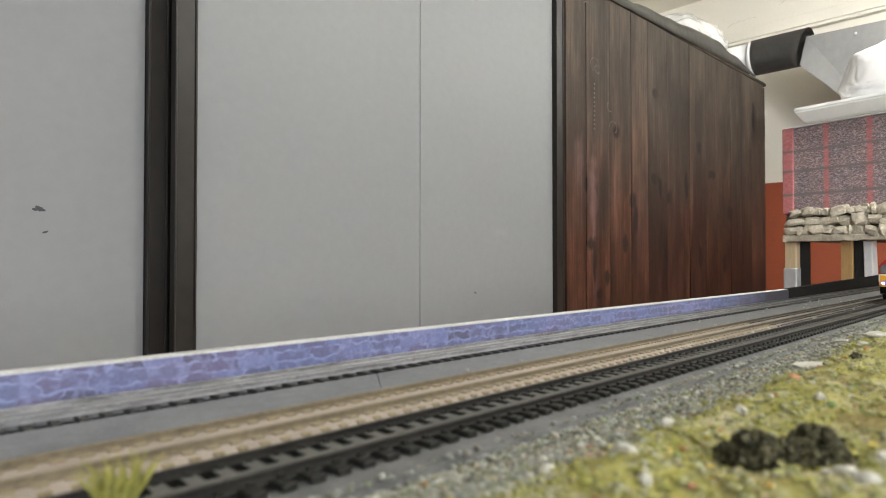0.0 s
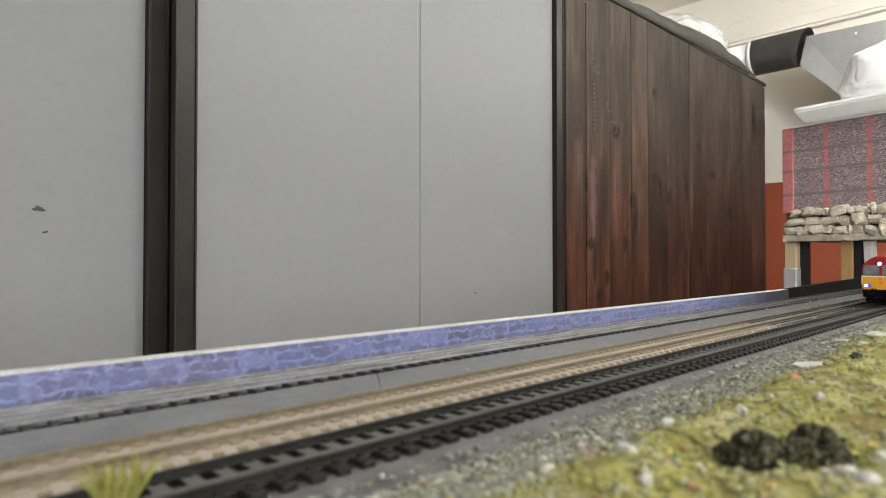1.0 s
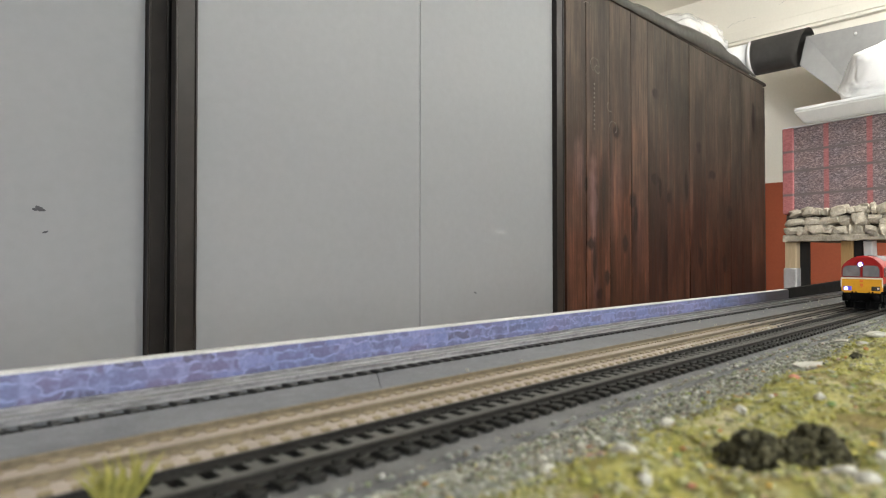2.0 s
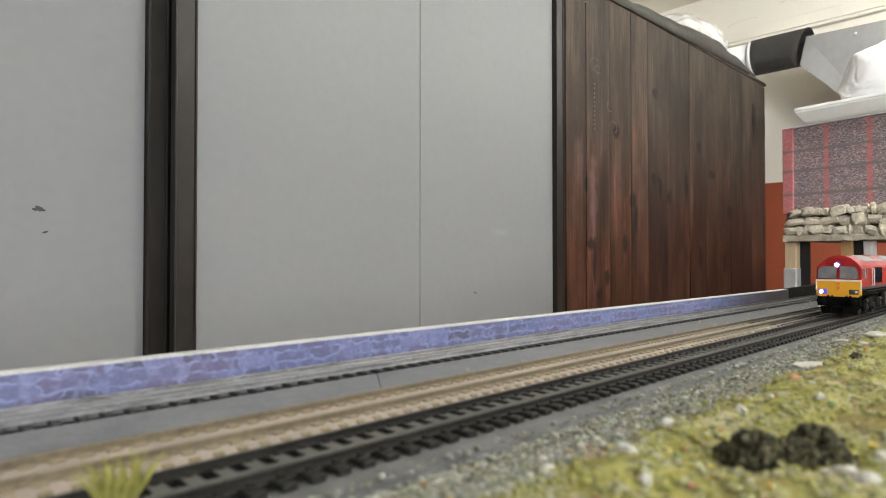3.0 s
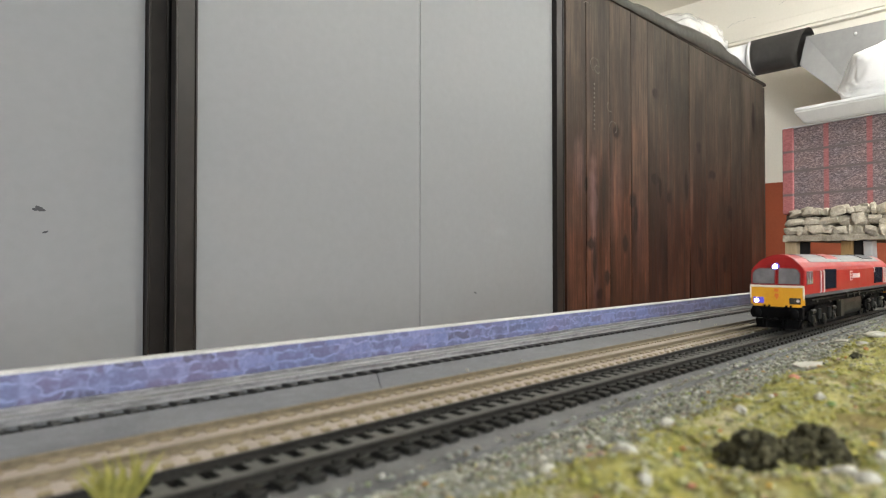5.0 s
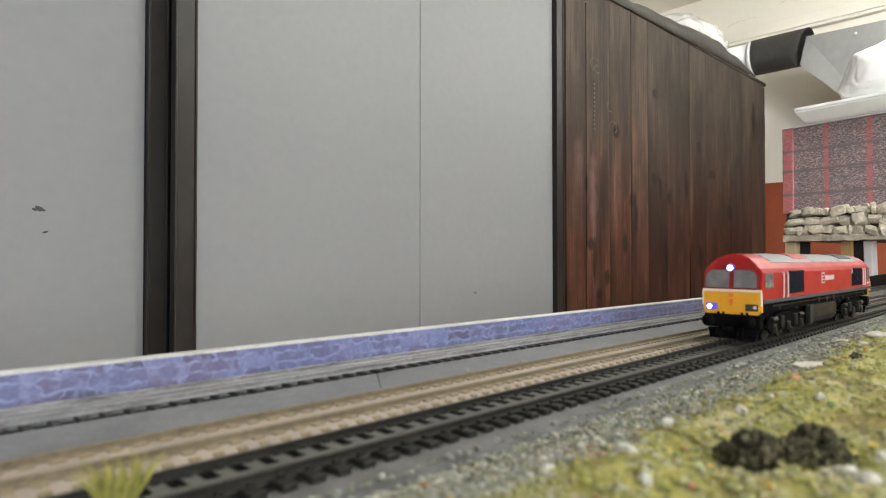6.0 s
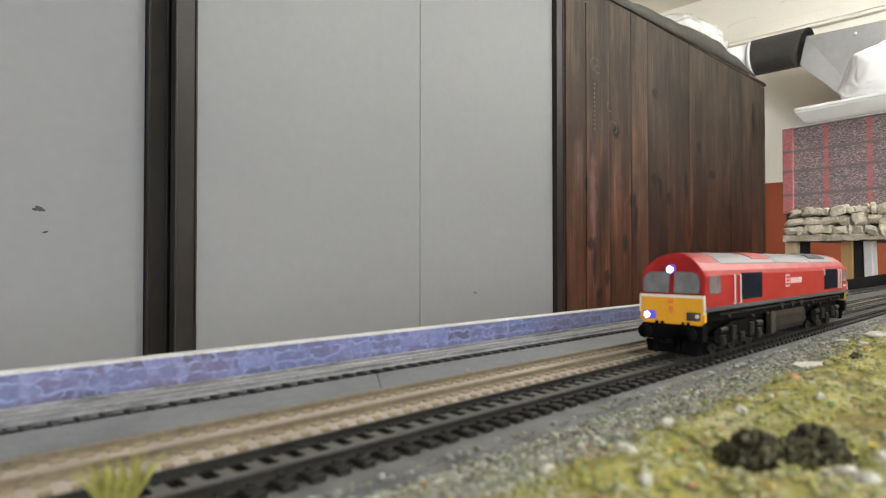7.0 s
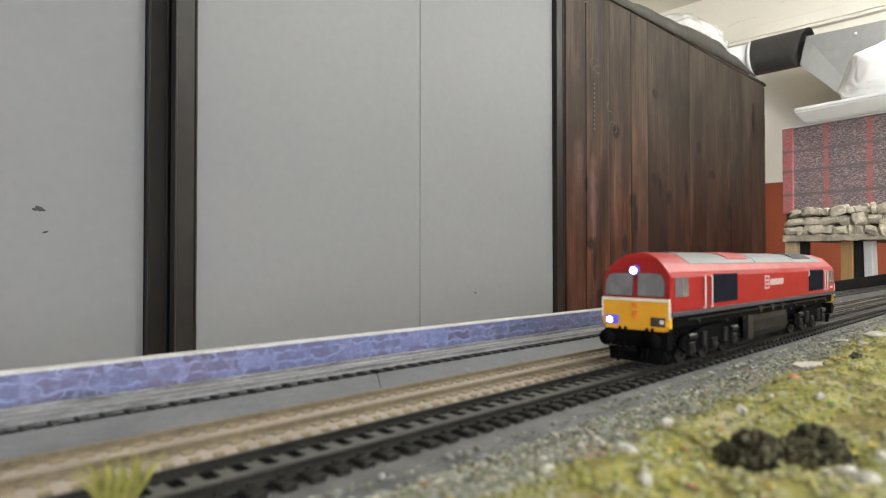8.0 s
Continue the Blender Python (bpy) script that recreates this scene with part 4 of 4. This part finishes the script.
def mbox(x0, x1, y0, y1, z0, z1, bev=0.0):
    return box(x0 * mm, x1 * mm, y0 * mm, y1 * mm, z0 * mm, z1 * mm, bev * mm)


body = part("body", shell(), M_RED, loco, "glossy red body shell")
part("roof_panel", sheet_on_roof(29, 250, 13.0, 0.3), M_ROOFG, body, "matt grey roof panels")
part("roof_hatch", merge(sheet_on_roof(82, 112, 10.5, 0.7, -10.5)), M_RED, body, "red roof hatch")
part("exhaust_grille", sheet_on_roof(196, 234, 10.5, 0.8), M_SILL, body, "dark roof fan grille")
for x in (118, 188):
    part("roof_seam", sheet_on_roof(x, x + 0.5, 12.8, 0.4), M_SILL, body)
for s in (-1, 1):
    part("sill_band", mbox(0.8, LEN - 0.8, s * 17.45 - 0.25, s * 17.45 + 0.25, 23.9, 26.0, 0.1), M_SILL, body, "dark grey stripe along the sill")


def grille(x0, x1, s, z0=28.2, z1=42.6):
    g = part("side_grille", mbox(x0, x1, s * 17.4 - 0.3, s * 17.4 + 0.3, z0, z1, 0.15), M_GRILLE, body, "black radiator grille")
    x = x0 + 1.2
    while x < x1 - 1:
        part("slat", mbox(x, x + 0.5, s * 17.65 - 0.25, s * 17.65 + 0.25, z0 + 0.8, z1 - 0.8), M_GRILLE, g)
        x += 2.0


def handrail(x, s, z0, z1):
    y = s * 18.1 * mm
    b = tube((x * mm, y, z0 * mm), (x * mm, y, z1 * mm), 0.00042, 8)
    for z in (z0, z1):
        b = merge(b, tube((x * mm, s * 17.2 * mm, z * mm), (x * mm, y, z * mm), 0.00042, 6))
    part("handrail", b, M_WHITEP, body, "white handrail")


for s in (-1, 1):
    grille(46.5, 77.5, s)
    grille(205, 238, s)
    for x in (35.5, 43.5, 241, 247.5):
        handrail(x, s, 26.5 if x < 100 else 28, 41.5)
    handrail(203, s, 38.5, 42)
    for x0, x1 in ((4.5, 18.2), (253, 265)):
        w = part("cab_side_window", mbox(x0, x1, s * 17.35 - 0.25, s * 17.35 + 0.25, 32.6, 41.6, 0.2), M_GLASS, body, "tinted cab window")
        part("window_bar", mbox((x0 + x1) / 2 - 0.35, (x0 + x1) / 2 + 0.35, s * 17.6 - 0.15, s * 17.6 + 0.15, 32.8, 41.4), M_ROOFG, w)
    part("number_bar", mbox(256.5, 263.5, s * 17.3 - 0.2, s * 17.3 + 0.2, 28.6, 30.0), M_WHITEP, body, "small white bar of lettering")
    # emblem block with bars for its lettering
    em = part("emblem", mbox(119.5, 127, s * 17.3 - 0.2, s * 17.3 + 0.2, 32.6, 40.4), M_LETTER, body, "white square emblem with red bars")
    for z in (33.6, 35.8, 38.0):
        part("bar", mbox(120.6, 125.9, s * 17.45 - 0.12, s * 17.45 + 0.12, z, z + 1.3), M_RED, em)
    x = 129.0
    for w in (2.2, 2.4, 2.2, 2.4, 2.2, 2.4, 2.2, 2.2):
        part("lettering_bar", mbox(x, x + w, s * 17.3 - 0.15, s * 17.3 + 0.15, 34.6, 38.2), M_LETTER, body, "white bar of lettering")
        x += w + 0.7


def end_face(x, d, lit):
    """Yellow end panel, windscreens and lamps; d is the way outwards."""
    def fb(y0, y1, z0, z1, out, bev=0.15, inn=0.6):
        return mbox(min(x + d * -inn, x + d * out), max(x + d * -inn, x + d * out), y0, y1, z0, z1, bev)
    panel = prism([(-16.2 * mm, 19.4 * mm), (-14.6 * mm, 17.2 * mm), (14.6 * mm, 17.2 * mm), (16.2 * mm, 19.4 * mm), (16.2 * mm, 30.4 * mm), (-16.2 * mm, 30.4 * mm)], (x - d * (3.0 if d < 0 else 0.3)) * mm, (x + d * 0.5) * mm)
    pn = part("end_panel", panel, M_YEL, body, "yellow warning panel")
    part("cream_line", fb(-17.0, 17.0, 30.4, 31.9, 0.7), M_CREAMP, pn, "cream line above the yellow")
    for y in (-16.7, 16.7):
        part("cream_line", fb(y - 0.5, y + 0.5, 22.5, 30.6, 0.55), M_CREAMP, pn)
    for sd in (-1, 1) if d < 0 else ():
        part("corner_wrap", mbox(min(x, x - d * 2.2) - 0.1, max(x, x - d * 2.2) + 0.1, sd * 16.6 - 0.25, sd * 16.6 + 0.25, 18.6, 26.2, 0.1), M_YEL, pn, "yellow wrapped round the corner")
    part("end_emblem", merge(fb(-1.5, 1.2, 23.6, 26.2, 0.8), fb(-0.9, 0.3, 22.2, 24.0, 0.75)), M_ORANGE, pn, "small orange emblem")
    part("end_emblem", fb(-1.5, 1.5, 27.4, 29.6, 0.7), M_ORANGE, pn, "small red badge")
    for y0, y1 in ((1.5, 15.4), (-14.2, -1.3)):
        lean = lambda z: x - d * nose(z)
        bm = bmesh.new()
        oy = y1 if y0 > 0 else y0
        iy = y0 if y0 > 0 else y1
        sg = 1 if y0 > 0 else -1
        prof = [(iy, 33.0), (oy, 33.0), (oy, 39.8), (oy - sg * 1.6, 42.2), (oy - sg * 3.6, 43.2), (iy, 43.4)]
        a = [bm.verts.new(((lean(z) + d * 0.35) * mm, y * mm, z * mm)) for y, z in prof]
        b = [bm.verts.new(((lean(z) - d * 0.5) * mm, y * mm, z * mm)) for y, z in prof]
        for i in range(6):
            bm.faces.new((a[i], a[(i + 1) % 6], b[(i + 1) % 6], b[i]))
        bm.faces.new(a)
        bm.faces.new(b[::-1])
        bmesh.ops.recalc_face_normals(bm, faces=bm.faces)
        gm = bmesh.new()
        cy_, cz_ = (iy + oy) / 2, 38.2
        for off_, vs_ in ((0.28, []), (-0.5, [])):
            ring = [gm.verts.new(((lean(z) + d * off_) * mm, (cy_ + (y - cy_) * 1.09) * mm, (cz_ + (z - cz_) * 1.11) * mm)) for y, z in prof]
            gm.faces.new(ring if off_ > 0 else ring[::-1])
        gm.verts.ensure_lookup_table()
        for i in range(6):
            gm.faces.new((gm.verts[i], gm.verts[(i + 1) % 6], gm.verts[6 + (i + 1) % 6], gm.verts[6 + i]))
        bmesh.ops.recalc_face_normals(gm, faces=gm.faces)
        ws_ = part("windscreen", bm, M_GLASS, body, "tinted windscreen")
        part("gasket", gm, M_GASKET, ws_, "dark red window surround")
    for y in (-11.5, 11.5):
        on = lit and y > 0
        lc = part("lamp_cluster", fb(y - 3.6, y + 3.6, 19.2, 23.6, 0.8, 0.5), M_LEDHALO if on else M_BEZEL, body, "lit lamp cluster" if on else "dark lamp cluster")
        part("headlight", tube(((x + d * 0.6) * mm, (y + 1.2) * mm, 21.2 * mm), ((x + d * 1.2) * mm, (y + 1.2) * mm, 21.2 * mm), 0.0014, 20), M_LED if on else M_BEZEL, lc, "glowing white headlight" if on else "unlit headlight")
        part("marker_light", tube(((x + d * 0.6) * mm, (y - 2.0) * mm, 21.6 * mm), ((x + d * 1.1) * mm, (y - 2.0) * mm, 21.6 * mm), 0.0010, 14), M_LEDHALO if on else M_WHITEP, lc, "small marker light")
    tl = part("top_light", tube(((x - d * 2.6) * mm, 0.001, 45.0 * mm), ((x + d * -0.7) * mm, 0.001, 44.7 * mm), 0.0023, 20), M_LEDHALO if lit else M_BEZEL, body, "round marker light above the windscreens")
    part("lamp_lens", tube(((x - d * 0.75) * mm, 0.001, 44.7 * mm), ((x - d * 0.2) * mm, 0.001, 44.7 * mm), 0.0016, 20), M_LED if lit else M_GLASS, tl, "glowing white lens")
    for y in (-9.0, -6.2, 4.5, 7.5):
        part("lamp_iron", fb(y - 0.7, y + 0.7, 17.0, 18.4, 0.9, 0.1), M_UNDER, pn, "black lamp iron")
    # buffer beam
    part("buffer_beam", fb(-16.0, 16.0, 9.0, 17.0, 0.3, 0.4, 5.0), M_UNDER, body, "black buffer beam")
    for y in (-11.5, 11.5):
        bf = merge(tube(((x - d * 1) * mm, y * mm, 13.2 * mm), ((x + d * 5.2) * mm, y * mm, 13.2 * mm), 0.0016, 14),
                   tube(((x + d * 5.2) * mm, y * mm, 13.2 * mm), ((x + d * 6.2) * mm, y * mm, 13.2 * mm), 0.0036, 20))
        part("buffer", bf, M_UNDER, body, "black round buffer", True)
    part("coupling", merge(fb(-1.2, 1.2, 7.6, 9.6, 7.0, 0.2), fb(-4.5, 4.5, 7.8, 8.8, 8.0, 0.2, -6.6), fb(4.2, 5.4, 3.0, 8.4, 7.4, 0.2, -6.2)), M_UNDER, body, "black coupling hook")
    for y in (-7, -4.5, 5, 8):
        part("brake_hose", tube(((x + d * 1.0) * mm, y * mm, 10.5 * mm), ((x + d * 1.8) * mm, (y + 0.6) * mm, 4.2 * mm), 0.0006, 8), M_UNDER, body)
    part("snow_plough", prism([(-13 * mm, 2.4 * mm), (13 * mm, 2.4 * mm), (14 * mm, 8.6 * mm), (-14 * mm, 8.6 * mm)], (x - d * 1.6) * mm, (x - d * 0.4) * mm), M_UNDER, body, "black plough plate")


end_face(0.0, -1, True)
end_face(LEN, 1, False)


def tapered(x, s):
    """A three-cornered bracket under the sole bar."""
    bm = bmesh.new()
    rows = [[bm.verts.new(((x + u) * mm, s * v * mm, z * mm)) for u, z in ((0, 22.8), (8, 22.8), (4, 18.6))] for v in (15.4, 16.6)]
    for k in range(3):
        bm.faces.new((rows[0][k], rows[0][(k + 1) % 3], rows[1][(k + 1) % 3], rows[1][k]))
    for r_ in rows:
        bm.faces.new(r_)
    bmesh.ops.recalc_face_normals(bm, faces=bm.faces)
    return bm


chassis = part("underframe", merge(mbox(3.2, LEN - 3.2, -15.6, 15.6, 18.2, 23.9, 0.4), mbox(6, LEN - 6, -10.5, 10.5, 9.5, 18.4, 0.4)), M_UNDER, loco, "black underframe")
part("fuel_tank", prism([(-15.0 * mm, 18.4 * mm), (-15.8 * mm, 15 * mm), (-15.8 * mm, 9 * mm), (-14.6 * mm, 6 * mm), (-12 * mm, 4.4 * mm), (12 * mm, 4.4 * mm), (14.6 * mm, 6 * mm), (15.8 * mm, 9 * mm), (15.8 * mm, 15 * mm), (15.0 * mm, 18.4 * mm)], 106 * mm, 164 * mm), M_TANK, chassis, "black fuel tank")
for sd in (-1, 1):
    part("pipe", tube((20 * mm, sd * 15.9 * mm, 21.6 * mm), (250 * mm, sd * 15.9 * mm, 21.6 * mm), 0.0005, 8), M_TANK, chassis)
    for xs in (30, 64, 88, 168, 178, 196, 222, 246):
        part("step", mbox(xs, xs + 3.4, sd * 16.0 - 0.7, sd * 16.0 + 0.7, 17.6 + (xs % 4), 18.8 + (xs % 4), 0.1), M_TANK, chassis)
for s in (-1, 1):
    part("battery_box", mbox(97, 105, s * 14.5 - 1.6, s * 14.5 + 1.6, 5.2, 18.4, 0.4), M_BOX, chassis, "worn grey battery box")
    for x in (112, 132, 150):
        part("gusset", tapered(x, s), M_BOX, chassis)
wheelsets = []
for x0 in (18, 184):
    bogie = part("bogie", mbox(x0, x0 + 68, -5.5, 5.5, 5.0, 12.0, 0.5), M_UNDER, loco, "black three-axle bogie")
    for s in (-1, 1):
        fr = [(x0 - 2, 8.2), (x0 + 4, 5.2), (x0 + 20, 5.6), (x0 + 26, 8.2), (x0 + 42, 8.2), (x0 + 48, 5.6), (x0 + 64, 5.2), (x0 + 70, 8.2), (x0 + 68, 13.0), (x0 + 56, 14.2), (x0 + 47, 16.6), (x0 + 21, 16.6), (x0 + 12, 14.2), (x0, 13.0)]
        bm = bmesh.new()
        a = [bm.verts.new((x * mm, (s * 14.2 - 0.7) * mm, z * mm)) for x, z in fr]
        b = [bm.verts.new((x * mm, (s * 14.2 + 0.7) * mm, z * mm)) for x, z in fr]
        for i in range(len(fr)):
            j = (i + 1) % len(fr)
            bm.faces.new((a[i], a[j], b[j], b[i]))
        bm.faces.new(a)
        bm.faces.new(b[::-1])
        bmesh.ops.recalc_face_normals(bm, faces=bm.faces)
        part("side_frame", bm, M_UNDER, bogie)
        for ax in (8, 34, 60):
            part("axle_box", mbox(x0 + ax - 3, x0 + ax + 3, s * 15.2 - 0.9, s * 15.2 + 0.9, 4.6, 10.4, 0.5), M_TANK, bogie)
            part("axle_cap", tube(((x0 + ax) * mm, s * 16.0 * mm, 7.2 * mm), ((x0 + ax) * mm, s * 16.6 * mm, 7.2 * mm), 0.0016, 14), M_BOX, bogie, "worn axle cap")
        for ax in (21, 47):
            part("spring", tube(((x0 + ax) * mm, s * 15.4 * mm, 7.5 * mm), ((x0 + ax) * mm, s * 15.4 * mm, 14.5 * mm), 0.0019, 12), M_TANK, bogie)
        for ax in (8, 60):
            part("brake_cylinder", tube(((x0 + ax - 5) * mm, s * 15.2 * mm, 13.2 * mm), ((x0 + ax + 4) * mm, s * 15.2 * mm, 13.2 * mm), 0.0015, 12), M_TANK, bogie)
        part("sand_pipe", tube(((x0 - 1) * mm, s * 12 * mm, 9 * mm), ((x0 - 0.5) * mm, s * 9 * mm, 1.2 * mm), 0.0005, 6), M_UNDER, bogie)
    for ax in (8, 34, 60):
        w = tube((0, -0.0125, 0), (0, 0.0125, 0), 0.0012, 10)
        for s in (-1, 1):
            w = merge(w, tube((0, s * 0.0068, 0), (0, s * 0.0076, 0), 0.0079, 28), tube((0, s * 0.0076, 0), (0, s * 0.0098, 0), 0.0070, 28))
            for k in range(5):
                a = k * 1.2566
                w = merge(w, tube((0.0042 * math.cos(a), s * 0.0098, 0.0042 * math.sin(a)), (0.0042 * math.cos(a), s * 0.0102, 0.0042 * math.sin(a)), 0.0008, 8))
        ws = part("wheelset", w, M_IRON, bogie, "steel wheels on an axle")
        wheelsets.append((ws, (x0 + ax) * mm))


# ---- lichen, tuft and pebbles ----
def lichen(name, at, spread, n, size, material, label, flat=0.5):
    pl, sz = [], []
    p1, p2 = rng.uniform(0, 6.283), rng.uniform(0, 6.283)
    for _ in range(n):
        a, r, h = rng.uniform(0, 6.283), rng.random() ** 0.6, rng.random()
        ragged = 1 + 0.20 * math.sin(3 * a + p1) + 0.16 * math.sin(7 * a + p2 + 4 * h) + (0.25 if rng.random() < 0.06 else 0)
        h *= 1 + 0.22 * math.sin(5 * a + p2 + 5 * r)
        q = r * ragged * (1 - 0.45 * min(h, 1))
        pl.append((at[0] + spread[0] * q * math.cos(a), at[1] + spread[1] * q * math.sin(a), at[2] + spread[2] * h * (1 - 0.35 * r * r)))
        sz.append(size * rng.uniform(0.5, 1.3))
    return tagged(scatter(name, pl, sz, material, rng, 0.9, 0.75), label, "lichen")


lichen("lichen_clump", (0.1555, -0.0895, R + 0.0008), (0.0105, 0.0095, 0.0072), 1300, 0.0008, M_LICHEN, "dark green-black lichen clump on the moss")
lichen("lichen_clump", (0.1690, -0.0985, R + 0.0008), (0.0098, 0.0090, 0.0078), 1200, 0.0008, M_LICHEN, "dark green-black lichen clump on the moss")


def tuft(x, y, z, n, seed):
    """Thin branching sprigs that spread from one foot."""
    rt = random.Random(seed)
    bm = bmesh.new()
    for _ in range(n):
        a, lean_, h = rt.uniform(0, 6.283), rt.uniform(0.1, 0.85), rt.uniform(0.005, 0.0125)
        foot = Vector((0.0012 * math.cos(a), 0.0012 * math.sin(a), 0))
        mid = foot + Vector((lean_ * h * 0.5 * math.cos(a), lean_ * h * 0.5 * math.sin(a), h * 0.55))
        tip = mid + Vector((lean_ * h * 0.5 * math.cos(a + 0.7), lean_ * h * 0.5 * math.sin(a + 0.7), h * 0.4))
        bm = merge(bm, tube(foot, mid, 0.00038, 5, 0.00030), tube(mid, tip, 0.00036, 5, 0.00012))
    thing("lichen_tuft", bm, M_YELLOW, "yellow-green lichen sprigs standing by the track", "lichen", pose(x, y, z))


tuft(0.0412, 0.0010, G, 46, 3)
tuft(0.0440, 0.0040, G, 22, 8)


lichen("lichen_clump", (0.1610, -0.0950, R + 0.0006), (0.0100, 0.0080, 0.0062), 800, 0.0008, M_LICHEN, "dark green-black lichen clump on the moss")
# dark pieces added as the shaded gap below the moss ridge
lichen("lichen_clump", (0.352, -0.0685, R + 0.0004), (0.0080, 0.0030, 0.0030), 160, 0.0010, M_LICHEN, "dark strip added for the shade under the moss edge")


def pebble(x, y, w, d, h, seed, material=M_PALE, label="pale pebble lying on the moss"):
    bm = lump((w, d, h), seed, 0.4, 1.3, 2)
    z = R + ground_z(x, y) + h * 0.45
    thing("pebble", bm, material, label, "pebble", pose(x, y, z, 0, 0, seed * 37))


for i, (x, y, w, d, h) in enumerate(((0.1206, -0.079, 0.0019, 0.0016, 0.0016), (0.1364, -0.0656, 0.0042, 0.0024, 0.0020), (0.1573, -0.1075, 0.0026, 0.0020, 0.0014), (0.1512, -0.1124, 0.0028, 0.0020, 0.0016),
                                     (0.2362, -0.0821, 0.0018, 0.0018, 0.0015), (0.2008, -0.0693, 0.0030, 0.0018, 0.0013), (0.4166, -0.059, 0.0050, 0.0026, 0.0018), (0.4456, -0.059, 0.0075, 0.0030, 0.0022),
                                     (0.3192, -0.0587, 0.0110, 0.0060, 0.0012), (0.1663, -0.0619, 0.0030, 0.0020, 0.0016), (0.1297, -0.0459, 0.0018, 0.0014, 0.0012), (0.470, -0.036, 0.0050, 0.0030, 0.0018),
                                     (0.1450, -0.0480, 0.0020, 0.0014, 0.0014), (0.1750, -0.1120, 0.0040, 0.0022, 0.0018), (0.1180, -0.0560, 0.0026, 0.0018, 0.0014))):
    pebble(x, y, w, d, h, i + 1)
M_RUST = surf("rust_red_scatter", (0.40, 0.15, 0.10), (0.52, 0.24, 0.16), 200, 0.95, bumps=0.8)
M_OCHRE = surf("ochre_scatter", (0.52, 0.33, 0.05), (0.62, 0.44, 0.08), 200, 0.95, bumps=0.8)
M_LEAF = surf("green_scatter", (0.16, 0.28, 0.08), (0.28, 0.42, 0.14), 200, 0.95, bumps=0.8)
for i, (x, y, w, m, lab) in enumerate(((0.1357, -0.0952, 0.0017, M_OCHRE, "ochre"), (0.1813, -0.1071, 0.0022, M_OCHRE, "ochre"), (0.2601, -0.0675, 0.0036, M_RUST, "rust-red"), (0.1883, -0.0289, 0.0026, M_LEAF, "green"),
                                       (0.150, -0.0700, 0.0018, M_OCHRE, "ochre"), (0.176, -0.0570, 0.0016, M_RUST, "rust-red"), (0.1255, -0.0870, 0.0016, M_RUST, "rust-red"), (0.1440, -0.0830, 0.0018, M_OCHRE, "ochre"),
                                       (0.2300, -0.0450, 0.0020, M_LEAF, "green"), (0.1610, -0.0380, 0.0014, M_RUST, "rust-red"))):
    pebble(x, y, w * 0.6, w * 0.45, w * 0.3, i + 31, m, lab + " clump of scatter on the ground")


# ---- what moves ----
FRONT = ((0.0, 0.8705), (0.5, 0.8285), (1.0, 0.7860), (1.5, 0.7435), (2.0, 0.7015), (2.5, 0.6592), (3.0, 0.6175), (3.5, 0.5765), (4.0, 0.5372), (4.5, 0.4980), (5.0, 0.4585), (5.5, 0.4185),
         (6.0, 0.3785), (6.5, 0.3388), (7.0, 0.3000), (7.25, 0.2830), (7.5, 0.2704), (7.75, 0.2656), (8.0, 0.2628))


def front_at(t):
    return float(np.interp(t, [a for a, _ in FRONT], [b for _, b in FRONT]))


def motions():
    walk(loco, [(t, pose(x, 0, R)) for t, x in FRONT])
    for ws, x in wheelsets:
        rows = []
        for i in range(81):
            t = i / 10
            turn = math.degrees((front_at(t) - FRONT[0][1]) / 0.0070)
            rows.append((t, pose(x, 0, 0.0070, 0, turn, 0)))
        walk(ws, rows)


motions()
